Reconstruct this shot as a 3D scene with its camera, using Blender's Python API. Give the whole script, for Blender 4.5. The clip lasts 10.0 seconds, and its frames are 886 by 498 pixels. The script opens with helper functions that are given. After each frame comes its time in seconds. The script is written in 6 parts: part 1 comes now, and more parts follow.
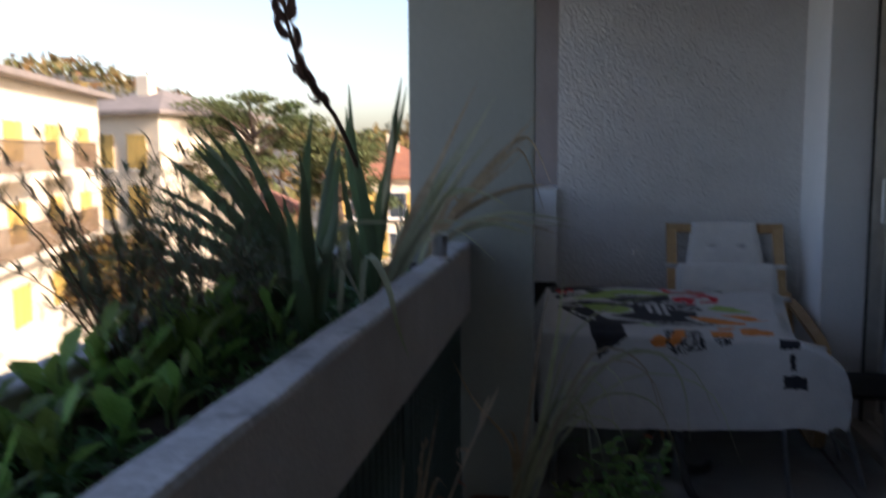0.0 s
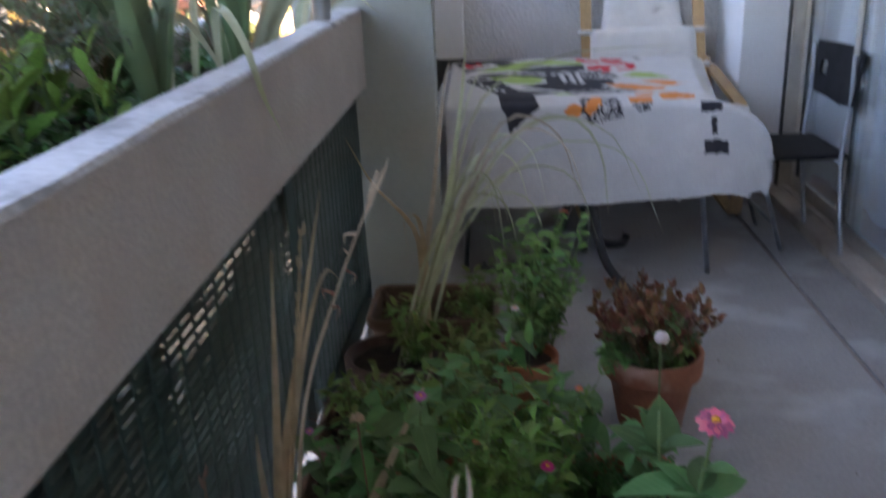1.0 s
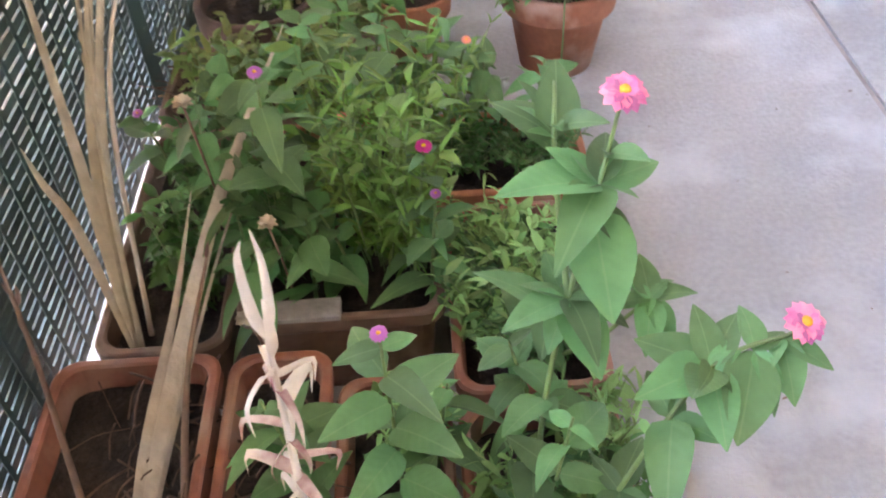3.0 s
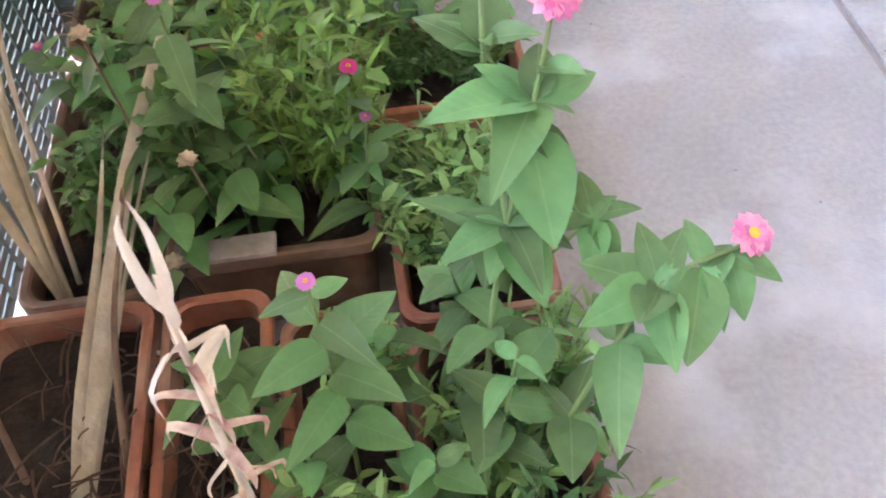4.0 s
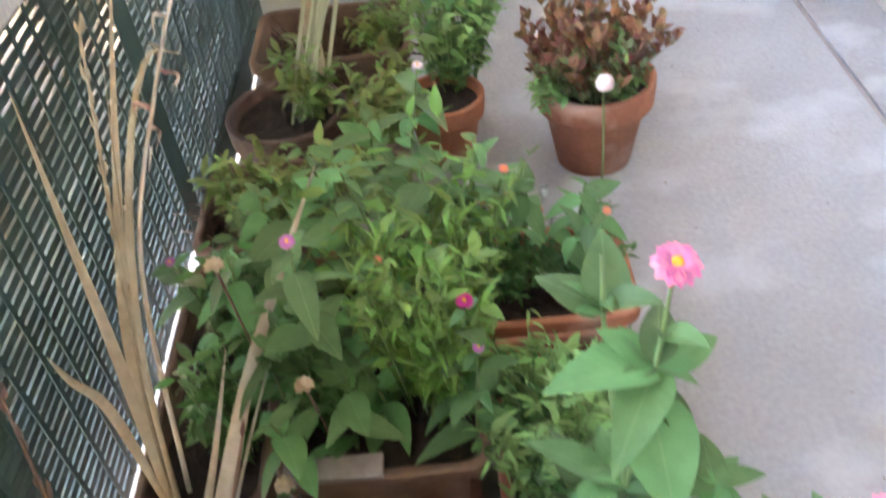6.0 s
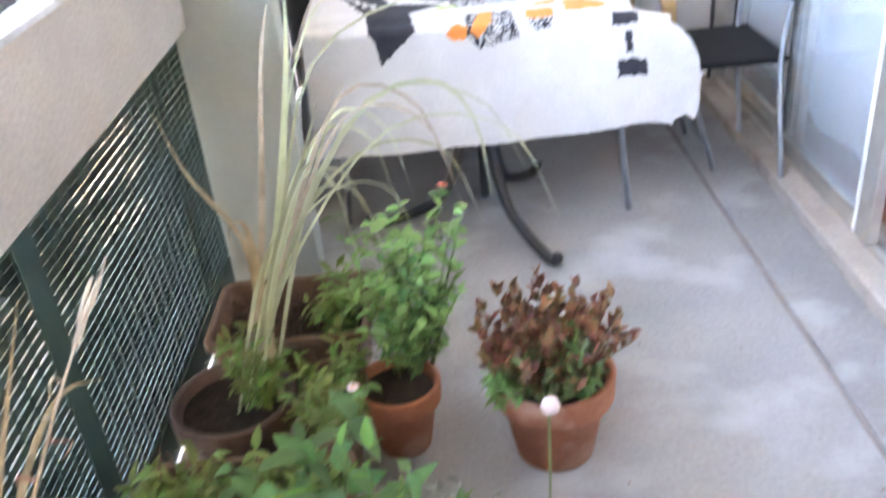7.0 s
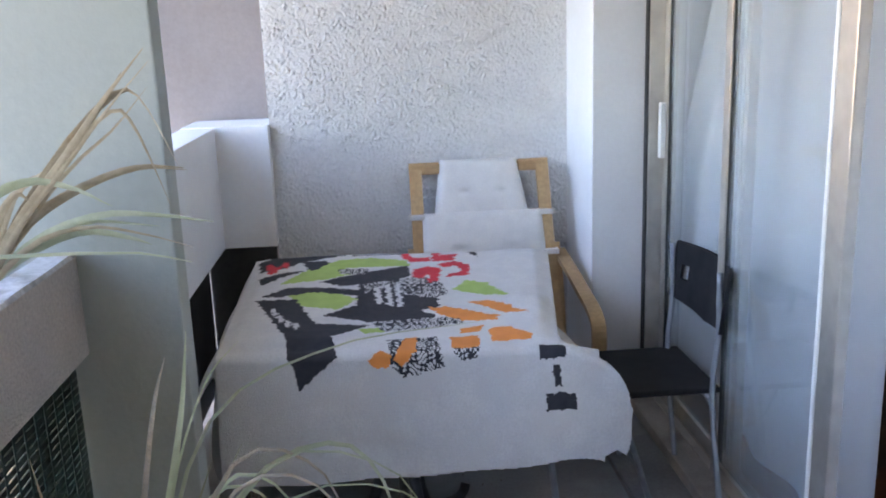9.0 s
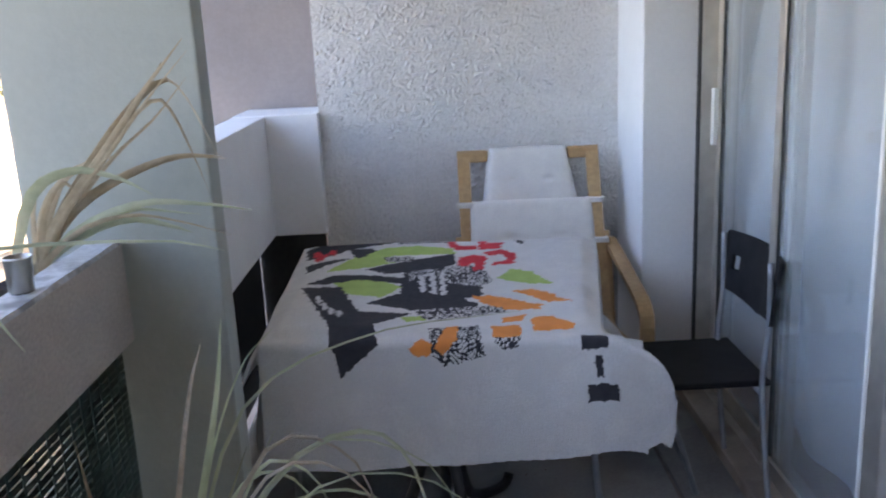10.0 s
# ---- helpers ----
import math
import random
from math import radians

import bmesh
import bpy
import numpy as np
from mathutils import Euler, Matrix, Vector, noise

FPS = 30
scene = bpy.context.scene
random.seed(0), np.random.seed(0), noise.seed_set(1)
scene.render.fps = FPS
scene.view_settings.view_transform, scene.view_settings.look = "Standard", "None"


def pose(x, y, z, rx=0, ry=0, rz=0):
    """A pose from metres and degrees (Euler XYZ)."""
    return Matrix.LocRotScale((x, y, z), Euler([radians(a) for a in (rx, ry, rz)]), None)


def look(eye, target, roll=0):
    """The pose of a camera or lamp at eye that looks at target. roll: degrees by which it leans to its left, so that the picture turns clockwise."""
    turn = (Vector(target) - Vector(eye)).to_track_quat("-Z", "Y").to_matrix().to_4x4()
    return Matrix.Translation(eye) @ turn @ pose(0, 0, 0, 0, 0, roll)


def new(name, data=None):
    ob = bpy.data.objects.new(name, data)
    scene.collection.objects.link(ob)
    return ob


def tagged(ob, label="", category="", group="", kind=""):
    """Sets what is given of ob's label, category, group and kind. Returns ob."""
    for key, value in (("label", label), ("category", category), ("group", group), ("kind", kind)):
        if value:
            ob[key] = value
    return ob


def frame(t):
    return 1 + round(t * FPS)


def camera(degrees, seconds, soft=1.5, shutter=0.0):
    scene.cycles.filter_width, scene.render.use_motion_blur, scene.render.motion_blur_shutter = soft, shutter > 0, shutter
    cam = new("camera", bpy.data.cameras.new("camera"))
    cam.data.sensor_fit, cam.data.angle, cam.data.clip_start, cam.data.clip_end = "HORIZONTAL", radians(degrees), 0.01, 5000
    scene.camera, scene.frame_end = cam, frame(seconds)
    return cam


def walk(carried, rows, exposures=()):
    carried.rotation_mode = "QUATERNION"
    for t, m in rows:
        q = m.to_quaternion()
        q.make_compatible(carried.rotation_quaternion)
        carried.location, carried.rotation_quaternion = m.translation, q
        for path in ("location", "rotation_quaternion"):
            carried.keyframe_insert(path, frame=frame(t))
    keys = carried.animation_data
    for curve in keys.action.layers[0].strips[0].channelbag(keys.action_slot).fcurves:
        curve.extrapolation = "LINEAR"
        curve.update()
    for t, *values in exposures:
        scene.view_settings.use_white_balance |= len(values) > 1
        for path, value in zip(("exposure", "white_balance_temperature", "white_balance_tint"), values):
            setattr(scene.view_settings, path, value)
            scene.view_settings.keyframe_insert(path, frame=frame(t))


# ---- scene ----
cam = camera(53.5, 10.0, soft=1.9, shutter=0.5)
PATH = [
    (0, (0.476, 1.309, 1.575), (0.158, 3.271, 1.352), -0.3),
    (0.3, (0.431, 1.436, 1.522), (0.231, 3.394, 1.17), 0.5),
    (0.5, (0.442, 1.475, 1.523), (0.277, 3.42, 1.089), -0.8),
    (0.6, (0.431, 1.514, 1.488), (0.29, 3.451, 1.01), 0.3),
    (1, (0.503, 1.642, 1.433), (0.369, 3.52, 0.758), -2.5),
    (1.5, (0.55, 1.734, 1.413), (0.441, 3.49, 0.461), -3.6),
    (2, (0.574, 1.814, 1.37), (0.494, 3.457, 0.231), -4.0),
    (2.5, (0.584, 1.892, 1.326), (0.548, 3.425, 0.043), -3.8),
    (3, (0.592, 1.983, 1.32), (0.605, 3.412, -0.08), -3.4),
    (4.3, (0.641, 2.067, 1.295), (0.742, 3.306, -0.272), -5.2),
    (4.5, (0.647, 2.079, 1.305), (0.76, 3.362, -0.226), -5.3),
    (5, (0.638, 2.081, 1.333), (0.739, 3.44, -0.131), -5.9),
    (5.2, (0.638, 2.081, 1.348), (0.698, 3.464, -0.096), -6.4),
    (6.3, (0.594, 2.215, 1.455), (0.496, 3.762, 0.191), -7.7),
    (6.5, (0.639, 2.264, 1.491), (0.529, 3.861, 0.292), -7.6),
    (7, (0.751, 2.361, 1.56), (0.711, 4.096, 0.566), -5.8),
    (7.3, (0.784, 2.399, 1.579), (0.825, 4.2, 0.712), -4.7),
    (7.5, (0.802, 2.472, 1.603), (0.884, 4.299, 0.793), -4.2),
    (8, (0.793, 2.528, 1.645), (0.964, 4.418, 1.014), -2.8),
    (8.5, (0.796, 2.577, 1.664), (0.972, 4.508, 1.171), -2.2),
    (9, (0.836, 2.591, 1.718), (0.968, 4.531, 1.25), -2.1),
    (9.5, (0.873, 2.621, 1.712), (0.969, 4.565, 1.25), -2.2),
    (10, (0.895, 2.603, 1.717), (0.89, 4.542, 1.226), -2.8),
]
EXPOSURES = [(0.0, 1.0, 6350, 22), (0.5, 2.4, 6400, 29), (1.0, 3.5, 7000, 25), (1.5, 4.55, 7400, 27), (2.0, 5.17, 7900, 28), (2.5, 5.5, 8100, 32), (4.5, 5.8, 8050, 28), (5.0, 5.7, 8000, 25), (6.5, 5.76, 8000, 25), (7.0, 5.68, 7650, 24), (7.5, 5.42, 7400, 20),
             (8.0, 4.92, 7350, 20), (8.5, 4.22, 7100, 20), (9.0, 3.75, 7000, 23), (10.0, 3.32, 6950, 24)]
walk(cam, [(t, look(e, g, r)) for t, e, g, r in PATH], EXPOSURES)

# ---------------------------------------------------------------- light
SUN_EL, SUN_AZ = 24.0, 112.0          # degrees; azimuth clockwise from +y
world = bpy.data.worlds.new("sky")
scene.world = world
world.use_nodes = True
wn = world.node_tree.nodes
sky = wn.new("ShaderNodeTexSky")
sky.sky_type, sky.sun_disc = "NISHITA", False
sky.sun_elevation, sky.sun_rotation = radians(SUN_EL), radians(SUN_AZ)
sky.dust_density, sky.ozone_density = 2.0, 1.0
wn["Background"].inputs[1].default_value = 0.15
world.node_tree.links.new(sky.outputs[0], wn["Background"].inputs[0])
sun = new("sun", bpy.data.lights.new("sun", "SUN"))
sun.data.energy, sun.data.angle, sun.data.color = 4.0, radians(0.5), (1.0, 0.88, 0.70)
sd = Vector((math.sin(radians(SUN_AZ)) * math.cos(radians(SUN_EL)), math.cos(radians(SUN_AZ)) * math.cos(radians(SUN_EL)), math.sin(radians(SUN_EL))))
sun.matrix_world = look(sd * 50, (0, 0, 0))

# ---------------------------------------------------------------- materials
def mat(name, c1, c2=None, scale=8.0, rough=0.7, bump=0.0, bscale=60.0, metal=0.0, fine=None, vary="", spec=0.5, stain=None, sscale=1.5, trans=0.0):
    """A surface: two colours mixed by noise, finer grain over it, optional stains, optional change from piece to piece."""
    m = bpy.data.materials.new(name)
    m.use_nodes = True
    n, l = m.node_tree.nodes, m.node_tree.links
    b = n["Principled BSDF"]
    b.inputs["Roughness"].default_value, b.inputs["Metallic"].default_value = rough, metal
    b.inputs["Specular IOR Level"].default_value = spec
    c2 = c2 or tuple(v * 0.8 for v in c1)
    co = n.new("ShaderNodeTexCoord")
    def noise_at(s, detail=4.0):
        t = n.new("ShaderNodeTexNoise")
        t.inputs["Scale"].default_value, t.inputs["Detail"].default_value = s, detail
        l.new(co.outputs["Object"], t.inputs["Vector"])
        return t.outputs["Fac"]
    def ramp(fac, a, z):
        r = n.new("ShaderNodeMapRange")
        r.inputs["From Min"].default_value, r.inputs["From Max"].default_value = a, z
        l.new(fac, r.inputs["Value"])
        return r.outputs["Result"]
    def mix(fac, a, z):
        x = n.new("ShaderNodeMix")
        x.data_type = "RGBA"
        for sock, v in ((x.inputs[0], fac), (x.inputs[6], a), (x.inputs[7], z)):
            if isinstance(v, (tuple, float)):
                sock.default_value = (*v, 1) if isinstance(v, tuple) else v
            else:
                l.new(v, sock)
        return x.outputs[2]
    col = mix(ramp(noise_at(scale), 0.35, 0.65), c1, c2)
    if fine:
        g = ramp(noise_at(fine[0], 2.0), 0.3, 0.7)
        col = mix(g, col, mix(fine[1], col, tuple(v * 0.45 for v in c2)))
    if stain:
        col = mix(ramp(noise_at(sscale, 6.0), 0.52, 0.68), col, stain)
    if vary:
        src = n.new("ShaderNodeObjectInfo").outputs["Random"] if vary == "object" else n.new("ShaderNodeNewGeometry").outputs["Random Per Island"]
        h = n.new("ShaderNodeHueSaturation")
        l.new(col, h.inputs["Color"])
        l.new(ramp2(n, l, src, 0.62, 1.35), h.inputs["Value"])
        h2 = n.new("ShaderNodeMath")
        h2.operation = "MULTIPLY_ADD"
        h2.inputs[1].default_value, h2.inputs[2].default_value = 0.045, 0.478
        l.new(src, h2.inputs[0])
        l.new(h2.outputs[0], h.inputs["Hue"])
        col = h.outputs["Color"]
    l.new(col, b.inputs["Base Color"])
    if bump:
        bn = n.new("ShaderNodeBump")
        bn.inputs["Strength"].default_value, bn.inputs["Distance"].default_value = bump, 0.01
        l.new(noise_at(bscale, 5.0), bn.inputs["Height"])
        l.new(bn.outputs[0], b.inputs["Normal"])
    if trans:
        tr = n.new("ShaderNodeBsdfTranslucent")
        l.new(col, tr.inputs["Color"])
        ms = n.new("ShaderNodeMixShader")
        ms.inputs[0].default_value = trans
        l.new(b.outputs[0], ms.inputs[1])
        l.new(tr.outputs[0], ms.inputs[2])
        l.new(ms.outputs[0], n["Material Output"].inputs["Surface"])
    return m


def ramp2(n, l, src, a, z):
    r = n.new("ShaderNodeMapRange")
    r.inputs["To Min"].default_value, r.inputs["To Max"].default_value = a, z
    l.new(src, r.inputs["Value"])
    return r.outputs["Result"]


M_FLOOR = mat("worn concrete screed", (0.385, 0.375, 0.37), (0.315, 0.305, 0.30), 2.2, 0.85, 0.25, 90, fine=(70, 0.25), stain=(0.45, 0.455, 0.465), sscale=2.6)
M_STRIP = mat("concrete border strip", (0.36, 0.35, 0.345), (0.29, 0.28, 0.275), 3.0, 0.85, 0.25, 90, fine=(80, 0.3), stain=(0.42, 0.42, 0.42), sscale=3.5)
M_JOINT = mat("dirty joint", (0.30, 0.26, 0.24), (0.22, 0.19, 0.18), 12, 0.9)
M_SILL = mat("stone sill", (0.52, 0.46, 0.40), (0.42, 0.36, 0.31), 9, 0.6, 0.1, 60, fine=(120, 0.3), stain=(0.30, 0.25, 0.21), sscale=5)
M_BEAM = mat("raw cast concrete", (0.60, 0.54, 0.49), (0.51, 0.455, 0.41), 3.5, 0.9, 0.45, 120, fine=(90, 0.35), stain=(0.44, 0.385, 0.345), sscale=2.2)
# rim colour lifted and blued for sky light on the wall's top, over weathering
M_RIM = mat("weathered sky-brightened rim", (0.70, 0.71, 0.74), (0.55, 0.56, 0.59), 7, 0.75, 0.3, 90, fine=(60, 0.4), stain=(0.26, 0.26, 0.27), sscale=9)
M_COLUMN = mat("pale green painted plaster", (0.43, 0.46, 0.42), (0.38, 0.41, 0.38), 1.6, 0.65, 0.12, 80, fine=(40, 0.1), stain=(0.38, 0.41, 0.37), sscale=1.2)
M_ROUGH = mat("roughcast white render", (0.82, 0.82, 0.83), (0.75, 0.75, 0.76), 4, 0.95, 0.5, 110, fine=(60, 0.2))
M_WHITE = mat("white painted plaster", (0.84, 0.85, 0.87), (0.79, 0.80, 0.82), 2.5, 0.7, 0.08, 70, fine=(50, 0.06))
M_GREYWALL = mat("grey mauve plaster", (0.34, 0.305, 0.305), (0.27, 0.245, 0.25), 1.5, 0.9, 0.15, 70, fine=(40, 0.15))
M_CEIL = mat("ceiling paint", (0.72, 0.72, 0.71), (0.66, 0.66, 0.65), 2, 0.8, 0.06, 50)
M_SCREEN = mat("dark green woven plastic", (0.040, 0.074, 0.062), (0.026, 0.050, 0.043), 25, 0.5, 0.2, 200, vary="object")
M_SCREENPOST = mat("dark green plastic band", (0.030, 0.065, 0.055), (0.02, 0.05, 0.045), 15, 0.55)
M_BLACK = mat("black painted steel", (0.018, 0.018, 0.02), (0.03, 0.03, 0.032), 30, 0.45, 0.1, 150)
M_SEAT = mat("black plastic", (0.012, 0.012, 0.014), (0.019, 0.019, 0.022), 14, 0.75, 0.08, 200, spec=0.2)
M_TUBE = mat("grey lacquered tube", (0.32, 0.34, 0.37), (0.26, 0.28, 0.31), 20, 0.35, 0.05, 100, metal=0.6)
M_ALU = mat("anodised aluminium", (0.62, 0.59, 0.54), (0.52, 0.49, 0.45), 12, 0.38, 0.05, 150, metal=0.75)
M_ALUW = mat("white lacquered profile", (0.80, 0.79, 0.77), (0.72, 0.71, 0.69), 12, 0.4, 0.03, 100)
M_GASKET = mat("black rubber gasket", (0.02, 0.02, 0.022), (0.03, 0.03, 0.03), 30, 0.7)
M_BIRCH = mat("bent birch plywood", (0.62, 0.42, 0.22), (0.50, 0.31, 0.15), 5, 0.5, 0.05, 60, fine=(45, 0.35))
M_CUSHION = mat("off-white cotton", (0.80, 0.79, 0.77), (0.74, 0.73, 0.72), 12, 0.95, 0.3, 260, fine=(140, 0.12))
M_TABLETOP = mat("table board", (0.30, 0.27, 0.24), (0.24, 0.21, 0.19), 6, 0.6)
M_CLOTH = mat("white cotton cloth", (0.73, 0.73, 0.735), (0.67, 0.67, 0.685), 14, 0.95, 0.5, 240, fine=(130, 0.20), stain=(0.64, 0.635, 0.64), sscale=4)
M_CBLACK = mat("black print", (0.022, 0.024, 0.035), (0.035, 0.035, 0.045), 30, 0.9, 0.2, 300)
M_CGREEN = mat("green print", (0.40, 0.56, 0.16), (0.35, 0.50, 0.14), 20, 0.9, 0.2, 300)
M_CORANGE = mat("orange print", (0.83, 0.29, 0.07), (0.74, 0.25, 0.06), 20, 0.9, 0.2, 300)
M_CRED = mat("red print", (0.70, 0.04, 0.06), (0.60, 0.03, 0.05), 20, 0.9, 0.2, 300)
M_TERRA = mat("terracotta plastic", (0.33, 0.115, 0.065), (0.25, 0.085, 0.05), 9, 0.6, 0.12, 90, fine=(60, 0.3), stain=(0.34, 0.19, 0.13), sscale=6)
M_TERRA2 = mat("fired clay", (0.44, 0.17, 0.09), (0.36, 0.13, 0.07), 9, 0.85, 0.2, 120, fine=(70, 0.3), stain=(0.50, 0.30, 0.22), sscale=8)
M_BROWNBOX = mat("brown plastic", (0.20, 0.115, 0.075), (0.15, 0.085, 0.055), 9, 0.6, 0.12, 90, fine=(60, 0.3), stain=(0.30, 0.22, 0.17), sscale=7)
M_LATH = mat("weathered grey lath", (0.34, 0.30, 0.28), (0.25, 0.22, 0.20), 14, 0.85, 0.3, 90, fine=(60, 0.35))
M_DARKPOT = mat("dark brown plastic pot", (0.075, 0.035, 0.026), (0.05, 0.024, 0.018), 12, 0.6, 0.1, 80, stain=(0.14, 0.085, 0.06), sscale=9)
M_SOIL = mat("dry potting soil", (0.060, 0.038, 0.026), (0.025, 0.016, 0.012), 25, 0.98, 1.0, 90, fine=(160, 0.6))
M_LEAF = mat("broad green leaf", (0.115, 0.265, 0.095), (0.085, 0.21, 0.070), 2.5, 0.55, 0.06, 9, vary="object", stain=(0.135, 0.255, 0.075), sscale=1.6, trans=0.28)
def leaf_veins(m):
    """A pale midrib along the leaf and a relief of side veins that run out from it."""
    n, l = m.node_tree.nodes, m.node_tree.links
    b = n["Principled BSDF"]
    co = n.new("ShaderNodeTexCoord")
    sp = n.new("ShaderNodeSeparateXYZ")
    l.new(co.outputs["Object"], sp.inputs[0])
    def calc(op, a, z=None):
        x = n.new("ShaderNodeMath")
        x.operation = op
        for k, v in enumerate((a, z)):
            if isinstance(v, float):
                x.inputs[k].default_value = v
            elif v is not None:
                l.new(v, x.inputs[k])
        return x.outputs[0]
    side = calc("ABSOLUTE", sp.outputs[0])
    wave = calc("SINE", calc("MULTIPLY", calc("SUBTRACT", sp.outputs[1], calc("MULTIPLY", side, 0.9)), 58.0))
    rib = calc("LESS_THAN", side, 0.011)
    old = b.inputs["Base Color"].links[0].from_socket
    mx = n.new("ShaderNodeMix")
    mx.data_type = "RGBA"
    l.new(calc("MULTIPLY", rib, 0.30), mx.inputs[0])
    l.new(old, mx.inputs[6])
    mx.inputs[7].default_value = (0.24, 0.38, 0.16, 1)
    l.new(mx.outputs[2], b.inputs["Base Color"])
    bn = n.new("ShaderNodeBump")
    bn.inputs["Strength"].default_value, bn.inputs["Distance"].default_value = 0.05, 0.01
    l.new(calc("SUBTRACT", wave, calc("MULTIPLY", rib, 2.0)), bn.inputs["Height"])
    l.new(bn.outputs[0], b.inputs["Normal"])
leaf_veins(M_LEAF)
M_LEAFBR = mat("bright leaf", (0.155, 0.30, 0.06), (0.115, 0.23, 0.045), 18, 0.5, 0.1, 60, vary="island", trans=0.3)
M_LEAFDK = mat("small dark leaf", (0.070, 0.185, 0.045), (0.045, 0.125, 0.035), 18, 0.5, 0.1, 60, vary="island", trans=0.25)
M_GREY = mat("silvery leaf", (0.33, 0.36, 0.33), (0.25, 0.28, 0.25), 18, 0.8, 0.1, 60, vary="island", trans=0.15)
M_JADE = mat("bronzed succulent leaf", (0.31, 0.105, 0.07), (0.20, 0.13, 0.06), 30, 0.4, 0.05, 60, vary="island", trans=0.1)
M_STEM = mat("green stem", (0.13, 0.23, 0.07), (0.11, 0.17, 0.06), 20, 0.6)
M_STEMDRY = mat("brown dry stem", (0.20, 0.12, 0.08), (0.13, 0.08, 0.055), 30, 0.9, 0.2, 100)
M_STRAW = mat("dry straw leaf", (0.57, 0.47, 0.325), (0.44, 0.345, 0.225), 9, 0.75, 0.2, 120, fine=(40, 0.35), trans=0.2)
M_STRAWG = mat("half-dry grass leaf", (0.58, 0.61, 0.43), (0.46, 0.50, 0.32), 7, 0.7, 0.15, 120, fine=(40, 0.25), vary="object", trans=0.25)
M_BLADE = mat("sword leaf", (0.135, 0.20, 0.10), (0.09, 0.145, 0.07), 6, 0.55, 0.15, 60, vary="object", trans=0.2)
M_WIRY = mat("wiry grey green", (0.095, 0.145, 0.075), (0.12, 0.12, 0.065), 9, 0.7, vary="island", trans=0.15)
M_PINK = mat("pink petal", (0.86, 0.15, 0.34), (0.90, 0.30, 0.44), 30, 0.6, vary="island", trans=0.25)
M_MAGENTA = mat("magenta petal", (0.72, 0.045, 0.28), (0.62, 0.04, 0.22), 30, 0.6, trans=0.2)
M_MAUVE = mat("mauve petal", (0.60, 0.18, 0.48), (0.50, 0.14, 0.40), 30, 0.6, trans=0.2)
M_CORAL = mat("coral petal", (0.86, 0.28, 0.20), (0.78, 0.24, 0.18), 30, 0.6, trans=0.2)
M_PALE = mat("pale petal", (0.88, 0.74, 0.74), (0.84, 0.66, 0.68), 30, 0.6, trans=0.2)
M_YELLOW = mat("yellow florets", (0.90, 0.46, 0.04), (0.78, 0.30, 0.03), 60, 0.7)
M_SEEDHEAD = mat("dry seed head", (0.50, 0.40, 0.28), (0.34, 0.25, 0.17), 60, 0.9, 0.3, 120)
M_CREAM = mat("bleached papery bract", (0.76, 0.66, 0.53), (0.62, 0.50, 0.38), 14, 0.8, 0.2, 120, fine=(50, 0.25), trans=0.25)
M_PALEDRY = mat("bleached dry leaf", (0.58, 0.50, 0.39), (0.46, 0.38, 0.29), 12, 0.8, 0.3, 120, fine=(50, 0.35), trans=0.1)
M_ROOT = mat("dark dry roots", (0.13, 0.075, 0.05), (0.075, 0.045, 0.032), 40, 0.95, 0.2, 100)
M_SPIKE = mat("withered brown spike", (0.20, 0.12, 0.10), (0.13, 0.075, 0.06), 30, 0.85, 0.2, 100, trans=0.1)
M_DRYPINK = mat("withered flower", (0.64, 0.50, 0.38), (0.30, 0.11, 0.10), 34, 0.8, 0.2, 90, trans=0.2)

# ---------------------------------------------------------------- helpers
def link(name, me, material, parent=None, label="", m=None):
    ob = new(name, me)
    if material is not None and len(me.materials) == 0:
        me.materials.append(material)
    if parent is not None:
        ob.parent = parent
    if m is not None:
        ob.matrix_basis = m
    if label:
        ob["label"] = label
    return ob


def mesh_of(bm, smooth=False, name="mesh"):
    bmesh.ops.recalc_face_normals(bm, faces=bm.faces)
    me = bpy.data.meshes.new(name)
    bm.to_mesh(me)
    bm.free()
    if smooth:
        me.polygons.foreach_set("use_smooth", [True] * len(me.polygons))
    return me


def part(name, bm, material, parent, label="", smooth=False, m=None):
    return link(name, mesh_of(bm, smooth, name), material, parent, label, m)


def thing(name, label, category, m=None, group="", kind=""):
    ob = new(name)
    ob.empty_display_size = 0.05
    if m is not None:
        ob.matrix_basis = m
    return tagged(ob, label, category, group, kind)


def solid(name, bm, material, label, category, group="", kind="", smooth=False, m=None):
    return tagged(link(name, mesh_of(bm, smooth, name), material, None, "", m), label, category, group, kind)


def box(x0, x1, y0, y1, z0, z1, bevel=0.0, seg=2, bm=None, m=None):
    bm = bm or bmesh.new()
    r = bmesh.ops.create_cube(bm, size=1.0)
    bmesh.ops.scale(bm, vec=(x1 - x0, y1 - y0, z1 - z0), verts=r["verts"])
    bmesh.ops.translate(bm, vec=((x0 + x1) / 2, (y0 + y1) / 2, (z0 + z1) / 2), verts=r["verts"])
    vs = r["verts"]
    if bevel:
        es = list({e for v in vs for e in v.link_edges})
        g = bmesh.ops.bevel(bm, geom=es, offset=bevel, segments=seg, affect="EDGES", profile=0.6)
        vs = g["verts"] if m is not None else vs
    if m is not None:
        bmesh.ops.transform(bm, matrix=m, verts=vs)
    return bm


